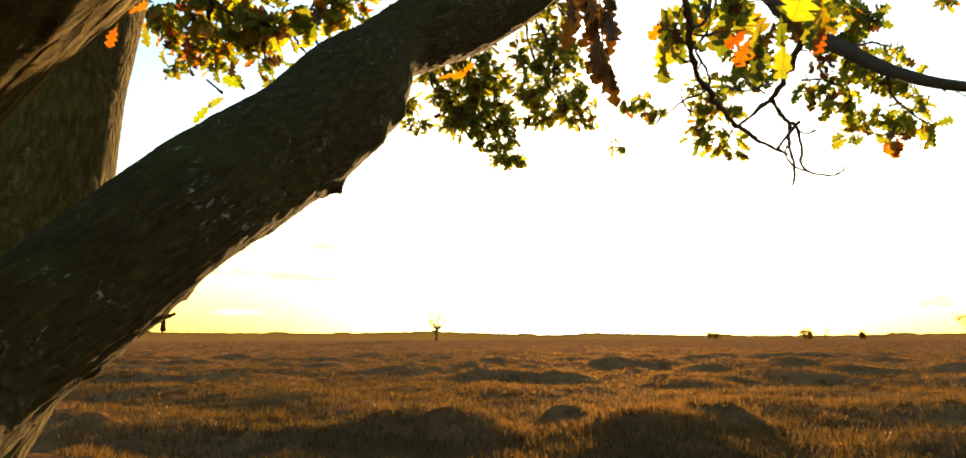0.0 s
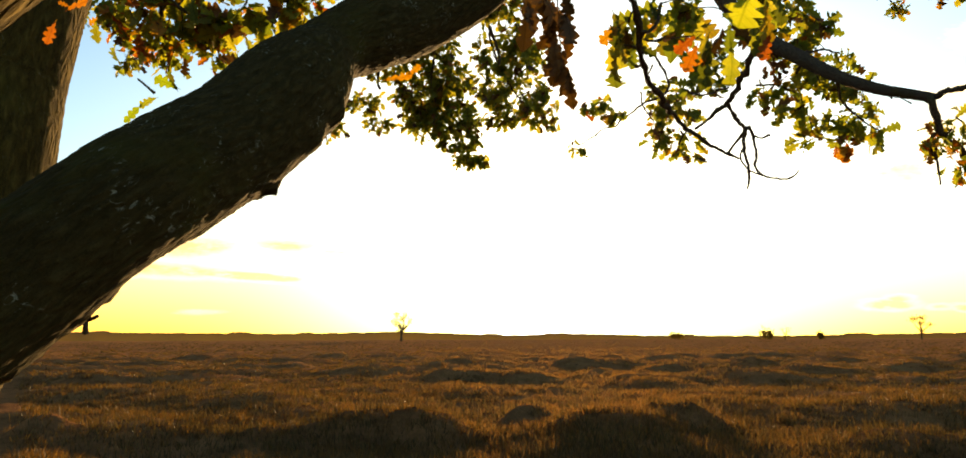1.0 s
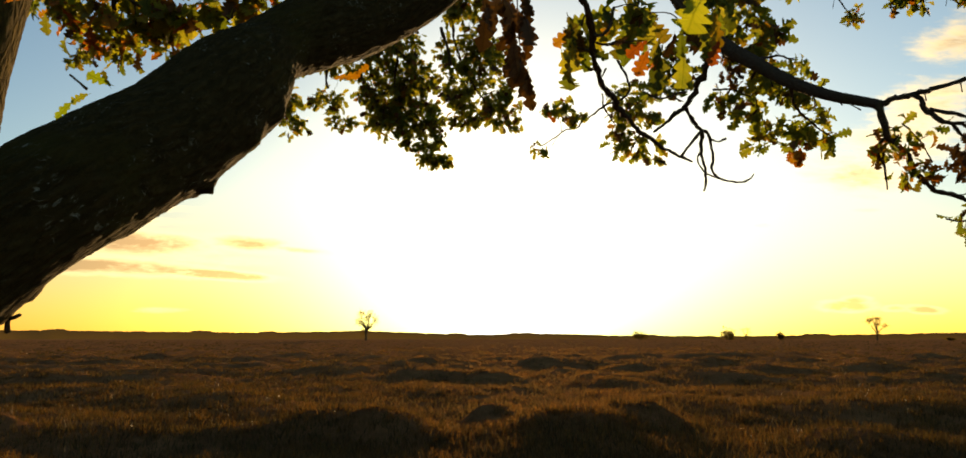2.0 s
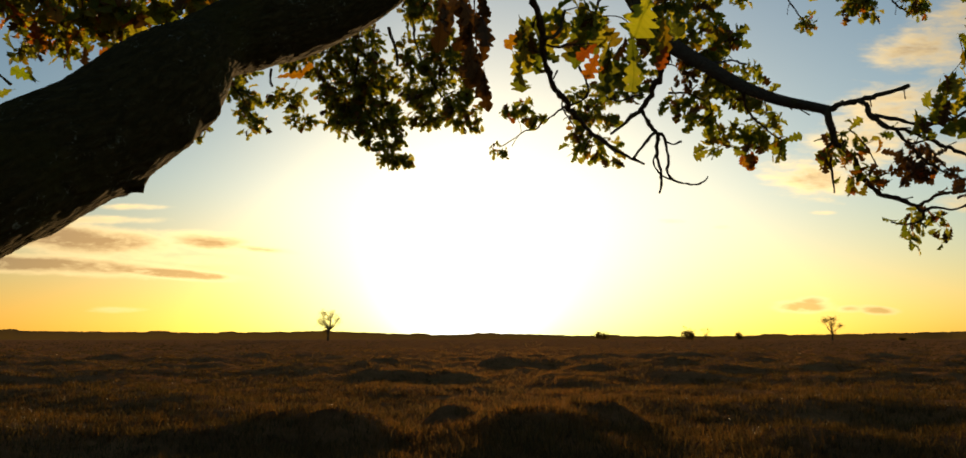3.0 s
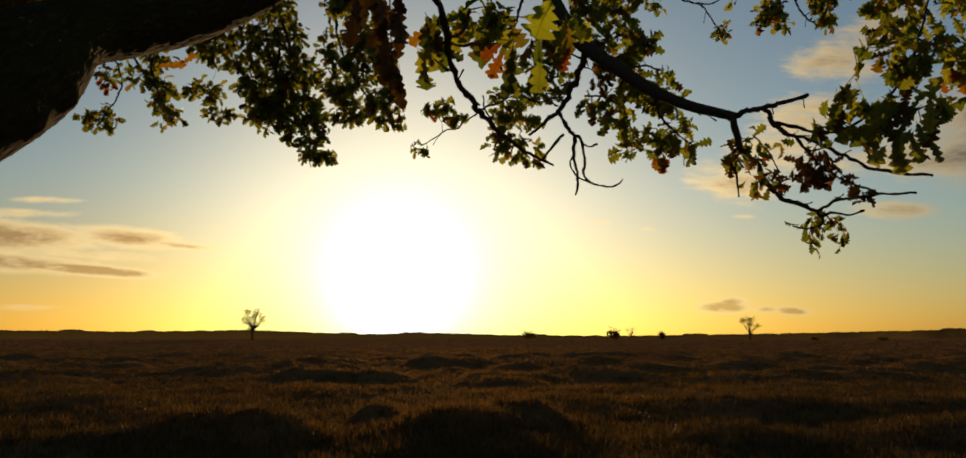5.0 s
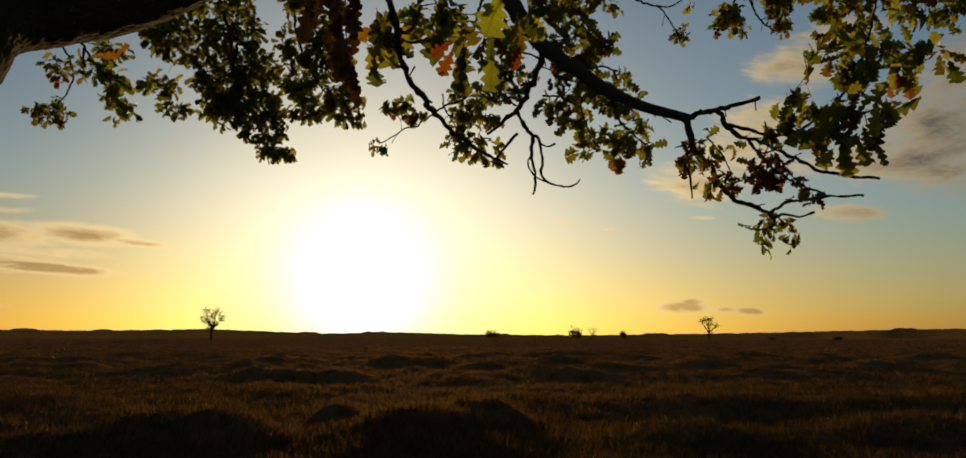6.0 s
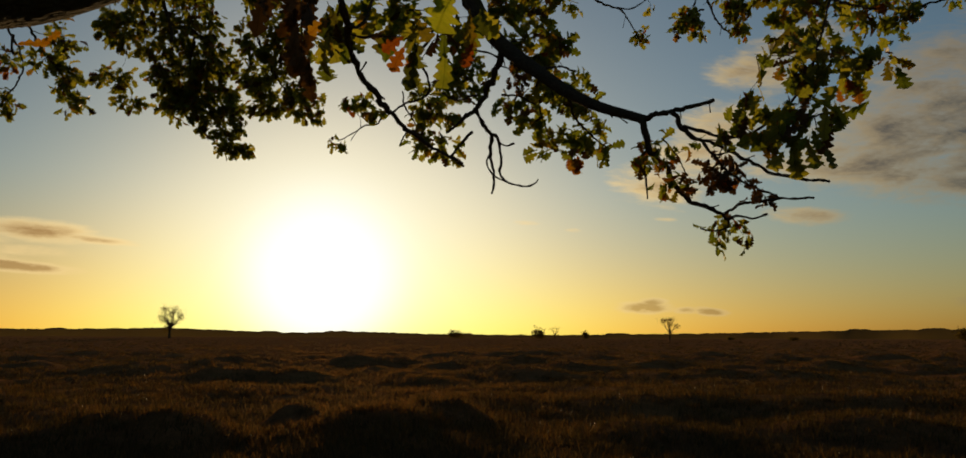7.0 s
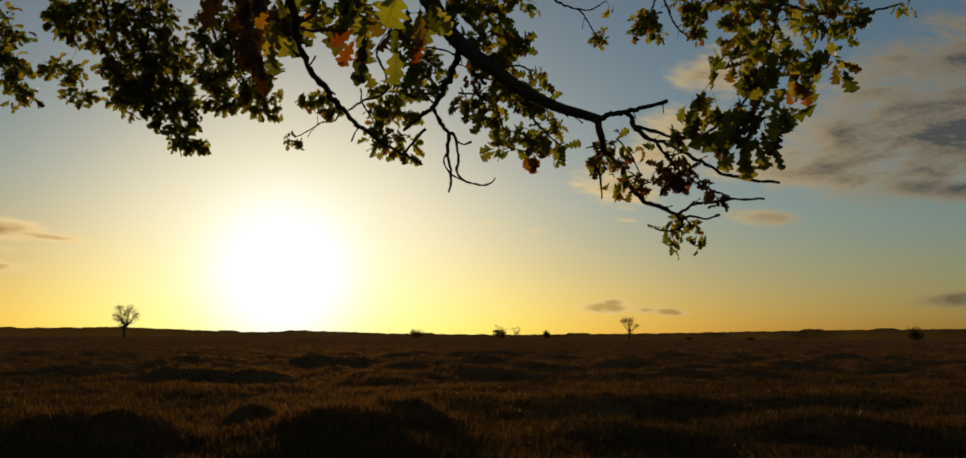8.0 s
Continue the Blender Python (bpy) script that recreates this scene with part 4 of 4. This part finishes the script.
spray((0.861, 2.754, 2.422), 0.027, 0.032, "green", 0.78)
spray((0.947, 2.682, 2.409), 0.049, 0.040, "green", 0.78)
spray((1.007, 2.705, 2.362), 0.054, 0.027, "green", 0.78)
spray((0.971, 2.743, 2.299), 0.041, 0.045, "green", 0.78)
spray((1.064, 2.683, 2.337), 0.049, 0.036, "green", 0.78)
spray((1.134, 2.648, 2.310), 0.067, 0.040, "green", 0.78)
spray((1.121, 2.643, 2.370), 0.054, 0.027, "green", 0.78)
spray((1.174, 2.640, 2.299), 0.031, 0.018, "green", 0.78)
spray((0.933, 2.764, 2.962), 0.141, 0.070, "green", 0.78)
spray((1.058, 2.687, 2.252), 0.020, 0.034, "orange", 1.00)
spray((0.833, 2.689, 2.563), 0.054, 0.040, "brown", 0.60)
spray((0.907, 2.664, 2.607), 0.045, 0.033, "mixed", 0.80)
spray((0.804, 3.339, 2.804), 0.099, 0.060, "green", 0.72)
spray((0.726, 3.459, 2.838), 0.073, 0.056, "green", 0.72)
spray((0.768, 3.362, 2.709), 0.093, 0.049, "green", 0.72)
spray((0.695, 3.981, 2.880), 0.128, 0.064, "green", 0.72)
spray((0.729, 3.986, 2.784), 0.141, 0.077, "green", 0.72)
spray((0.670, 4.012, 2.705), 0.083, 0.064, "green", 0.72)
spray((0.767, 4.050, 2.631), 0.110, 0.058, "green", 0.72)
spray((0.814, 4.049, 2.558), 0.045, 0.026, "green", 0.72)
spray((0.648, 4.082, 2.621), 0.032, 0.052, "green", 0.72)
spray((0.272, 3.846, 2.756), 0.060, 0.024, "mixed", 1.00)
spray((0.374, 3.818, 2.772), 0.078, 0.027, "mixed", 1.00)
spray((0.420, 3.814, 2.718), 0.060, 0.024, "mixed", 1.00)
spray((0.221, 3.934, 2.590), 0.037, 0.027, "mixed", 1.00)
spray((0.341, 1.454, 2.237), 0.082, 0.026, "green", 0.80)
spray((0.273, 1.472, 2.231), 0.040, 0.026, "green", 0.80)
spray((0.228, 1.484, 2.231), 0.021, 0.016, "green", 0.80)
spray((0.405, 1.443, 2.203), 0.028, 0.021, "green", 0.80)
spray((0.177, 1.383, 2.150), 0.024, 0.022, "green", 0.80)
spray((0.472, 1.520, 2.273), 0.025, 0.025, "green", 0.80)
spray((0.325, 1.367, 2.147), 0.015, 0.020, "green", 0.80)
spray((1.278, 1.824, 2.358), 0.030, 0.011, "green", 1.00)
spray((1.337, 1.804, 2.396), 0.033, 0.023, "green", 1.00)
spray((1.377, 1.801, 2.342), 0.062, 0.046, "green", 1.00)
spray((1.457, 1.780, 2.351), 0.059, 0.039, "green", 1.00)
spray((1.588, 1.745, 2.359), 0.056, 0.030, "green", 1.00)
spray((1.519, 1.770, 2.310), 0.036, 0.033, "green", 1.00)
spray((1.425, 1.800, 2.269), 0.030, 0.030, "green", 1.00)
spray((1.494, 1.860, 2.454), 0.052, 0.041, "green", 1.00)
spray((1.291, 1.884, 2.284), 0.030, 0.022, "green", 1.00)
spray((1.288, 1.922, 2.239), 0.031, 0.020, "green", 1.00)
spray((1.260, 1.976, 2.199), 0.038, 0.016, "green", 1.00)
spray((1.284, 1.847, 2.187), 0.046, 0.023, "green", 1.00)
spray((1.287, 1.749, 2.137), 0.038, 0.028, "green", 1.00)
spray((1.298, 1.701, 2.087), 0.024, 0.027, "green", 1.00)
spray((1.302, 1.672, 2.142), 0.051, 0.033, "green", 1.00)
spray((1.350, 1.627, 2.151), 0.036, 0.027, "green", 1.00)
spray((1.320, 1.643, 2.092), 0.024, 0.021, "green", 1.00)
spray((1.339, 1.828, 2.220), 0.020, 0.026, "green", 1.00)
spray((1.260, 1.763, 2.090), 0.020, 0.023, "yellow", 1.00)
spray((1.496, 1.779, 2.286), 0.015, 0.023, "orange", 1.00)
spray((1.368, 1.812, 2.285), 0.026, 0.020, "mixed", 0.80)
spray((1.572, 2.124, 2.654), 0.066, 0.051, "mixed", 1.00)
spray((1.736, 2.182, 2.686), 0.061, 0.049, "mixed", 1.00)
spray((1.929, 2.235, 2.706), 0.072, 0.055, "mixed", 1.00)
spray((2.077, 2.262, 2.688), 0.047, 0.035, "mixed", 1.00)
spray((2.102, 2.247, 2.748), 0.056, 0.039, "mixed", 1.00)
spray((2.262, 2.201, 2.785), 0.022, 0.015, "mixed", 1.00)
spray((1.626, 2.098, 2.741), 0.156, 0.049, "mixed", 1.00)
spray((1.945, 2.214, 2.822), 0.127, 0.046, "mixed", 1.00)
spray((1.402, 2.240, 2.140), 0.055, 0.035, "brown", 0.90)
spray((1.451, 2.233, 2.101), 0.043, 0.027, "brown", 0.90)
spray((1.356, 2.257, 2.101), 0.039, 0.023, "brown", 0.90)
spray((1.367, 2.192, 2.177), 0.034, 0.019, "brown", 0.90)
spray((1.519, 2.223, 2.053), 0.035, 0.018, "brown", 0.90)
spray((1.120, 2.224, 2.169), 0.023, 0.042, "mixed", 0.90)
spray((1.168, 2.208, 2.197), 0.038, 0.019, "mixed", 0.90)
spray((1.177, 2.245, 2.144), 0.027, 0.027, "mixed", 0.90)
spray((1.237, 2.289, 2.091), 0.035, 0.027, "mixed", 0.90)
spray((1.233, 2.173, 2.184), 0.023, 0.017, "mixed", 0.90)
spray((1.270, 2.276, 2.120), 0.027, 0.020, "mixed", 0.90)
spray((1.532, 2.538, 2.011), 0.044, 0.018, "mixed", 1.00)
spray((1.590, 2.502, 2.013), 0.043, 0.017, "mixed", 1.00)
spray((1.518, 2.570, 1.957), 0.031, 0.015, "mixed", 1.00)
spray((1.618, 2.520, 1.981), 0.020, 0.020, "mixed", 1.00)
spray((1.884, 4.034, 3.314), 0.035, 0.056, "mixed", 1.00)
spray((2.327, 4.286, 3.542), 0.084, 0.107, "mixed", 1.00)
spray((2.395, 4.276, 3.485), 0.053, 0.046, "dark", 1.00)
spray((2.593, 4.193, 3.573), 0.076, 0.106, "mixed", 1.00)
spray((2.615, 4.201, 3.479), 0.046, 0.038, "mixed", 1.00)
spray((2.534, 4.195, 3.667), 0.076, 0.057, "mixed", 1.00)
spray((1.953, 3.994, 3.478), 0.028, 0.021, "dark", 1.00)
spray((-0.945, 1.763, 2.400), 0.076, 0.053, "mixed", 1.30)
spray((-0.970, 1.774, 2.302), 0.037, 0.018, "mixed", 1.30)
spray((-0.871, 1.782, 2.325), 0.052, 0.027, "mixed", 1.30)
spray((-0.817, 1.779, 2.392), 0.076, 0.061, "mixed", 1.30)
spray((-0.711, 1.791, 2.392), 0.070, 0.055, "mixed", 1.30)
spray((-0.750, 1.798, 2.309), 0.040, 0.024, "mixed", 1.30)
spray((-0.612, 1.797, 2.430), 0.061, 0.040, "mixed", 1.30)
spray((-0.536, 1.805, 2.437), 0.046, 0.031, "mixed", 1.30)
spray((-1.021, 1.751, 2.423), 0.046, 0.037, "mixed", 1.30)
spray((-0.792, 1.767, 2.498), 0.244, 0.046, "mixed", 1.30)
spray((-0.908, 1.729, 2.314), 0.021, 0.013, "orange", 0.90)
spray((-0.965, 1.712, 2.388), 0.024, 0.015, "orange", 0.90)
spray((-0.862, 1.724, 2.388), 0.024, 0.018, "orange", 0.90)


# the heart of the nearest clump, most leaves with shade in their colour
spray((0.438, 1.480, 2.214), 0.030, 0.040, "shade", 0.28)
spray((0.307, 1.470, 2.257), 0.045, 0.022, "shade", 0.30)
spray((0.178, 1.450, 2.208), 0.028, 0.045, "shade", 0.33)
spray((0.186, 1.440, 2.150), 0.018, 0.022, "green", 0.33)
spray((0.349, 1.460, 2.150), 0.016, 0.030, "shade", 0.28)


def dead_bunch(top, length, wide, count):
    """A hanging bunch of withered, curled leaves about a thin twig."""
    a = Vector(top)
    wood("twig", [(*a, 0.0026), (a.x + 0.006, a.y, a.z - length * 0.5, 0.0022), (a.x + 0.012, a.y, a.z - length * 0.85, 0.0014)])
    for i in range(count):
        k = (i + 0.5) / count
        at = a + Vector((0.012 * k + rnd.uniform(-0.5, 0.5) * wide, rnd.gauss(0, 0.02), -length * 0.82 * k))
        size = rnd.uniform(0.075, 0.105)
        way = Vector((rnd.gauss(0, 0.18), rnd.gauss(0, 0.25), -1.0)).normalized()
        up = Vector((rnd.gauss(0, 0.4), -1.0, rnd.gauss(0.1, 0.3)))
        place_leaf(at, way, up, size, size * rnd.uniform(0.85, 1.05), LEAF_MESHES["brown"][rnd.choice((2, 3, 5))], "brown", False)


dead_bunch((0.088, 2.225, 2.66), 0.33, 0.055, 26)
dead_bunch((0.040, 2.205, 2.67), 0.08, 0.03, 3)
dead_bunch((-0.012, 2.013, 2.56), 0.10, 0.02, 3)

# ---- leaves that hang singly: stalk, tip, colour, breadth ----
hanging_leaf((0.364, 1.187, 2.170), (0.341, 1.190, 2.104), "lime", 1.40)
hanging_leaf((0.307, 1.330, 2.145), (0.266, 1.331, 2.114), "orange", 0.90)
hanging_leaf((0.306, 1.332, 2.130), (0.282, 1.332, 2.079), "orange", 0.90)
hanging_leaf((0.322, 1.331, 2.113), (0.306, 1.325, 2.088), "orange", 0.80)
hanging_leaf((0.323, 1.326, 2.143), (0.311, 1.329, 2.046), "shaded_green", 0.50)
hanging_leaf((0.327, 1.325, 2.137), (0.318, 1.319, 2.088), "yellow", 0.28)
hanging_leaf((0.412, 1.297, 2.188), (0.413, 1.293, 2.115), "yellow", 0.55)
hanging_leaf((0.421, 1.303, 2.135), (0.403, 1.300, 2.085), "orange", 0.80)
hanging_leaf((0.182, 1.357, 2.182), (0.140, 1.358, 2.145), "orange", 0.80)
hanging_leaf((0.169, 1.359, 2.193), (0.166, 1.353, 2.139), "shaded_green", 0.80)
hanging_leaf((0.176, 1.361, 2.163), (0.173, 1.353, 2.122), "dark", 0.60)
hanging_leaf((0.198, 1.359, 2.140), (0.233, 1.339, 2.114), "shaded_green", 0.70)
hanging_leaf((0.274, 1.332, 2.189), (0.256, 1.328, 2.150), "green", 0.70)
hanging_leaf((0.296, 1.325, 2.200), (0.305, 1.317, 2.142), "dark", 0.70)
hanging_leaf((0.224, 1.342, 2.210), (0.241, 1.329, 2.175), "shaded_green", 0.80)
hanging_leaf((0.390, 1.303, 2.185), (0.394, 1.296, 2.128), "shaded_green", 0.70)
hanging_leaf((0.318, 1.322, 2.185), (0.287, 1.321, 2.148), "green", 0.70)
hanging_leaf((0.431, 1.292, 2.196), (0.436, 1.283, 2.144), "shaded_green", 0.70)
hanging_leaf((0.245, 1.338, 2.204), (0.225, 1.335, 2.160), "yellow", 0.70)
hanging_leaf((0.272, 1.338, 2.153), (0.247, 1.333, 2.135), "brown", 0.60)
hanging_leaf((0.174, 1.332, 2.140), (0.179, 1.324, 2.094), "yellow", 0.45)
hanging_leaf((0.319, 1.332, 2.121), (0.322, 1.328, 2.051), "shaded_green", 0.50)
hanging_leaf((0.417, 1.326, 2.153), (0.398, 1.320, 2.100), "shaded_green", 0.70)
hanging_leaf((-0.167, 0.937, 1.942), (-0.129, 0.925, 1.944), "orange", 0.5)
hanging_leaf((-0.136, 0.935, 1.945), (-0.118, 0.923, 1.955), "orange", 0.70)
hanging_leaf((-0.513, 0.823, 1.996), (-0.485, 0.815, 2.005), "orange", 0.70)
hanging_leaf((-0.523, 0.823, 1.986), (-0.530, 0.817, 1.956), "orange", 0.80)
hanging_leaf((-0.506, 0.823, 2.000), (-0.515, 0.812, 2.002), "orange", 0.70)
hanging_leaf((-0.256, 0.583, 1.818), (-0.273, 0.573, 1.825), "lime", 0.85)
hanging_leaf((-0.273, 0.582, 1.812), (-0.285, 0.575, 1.804), "green", 0.80)
hanging_leaf((-0.283, 0.581, 1.808), (-0.297, 0.575, 1.791), "lime", 0.70)
hanging_leaf((-0.258, 0.583, 1.816), (-0.262, 0.574, 1.827), "shaded_green", 0.80)

for tint, (verts, faces, skin) in JOINED.items():
    if verts:
        ob = mesh_object("foliage", verts, faces, LEAVES[tint], oak, smooth=False, skin=skin)
        ob.matrix_parent_inverse = OAK_BACK
        tagged(ob, kind="stuff")
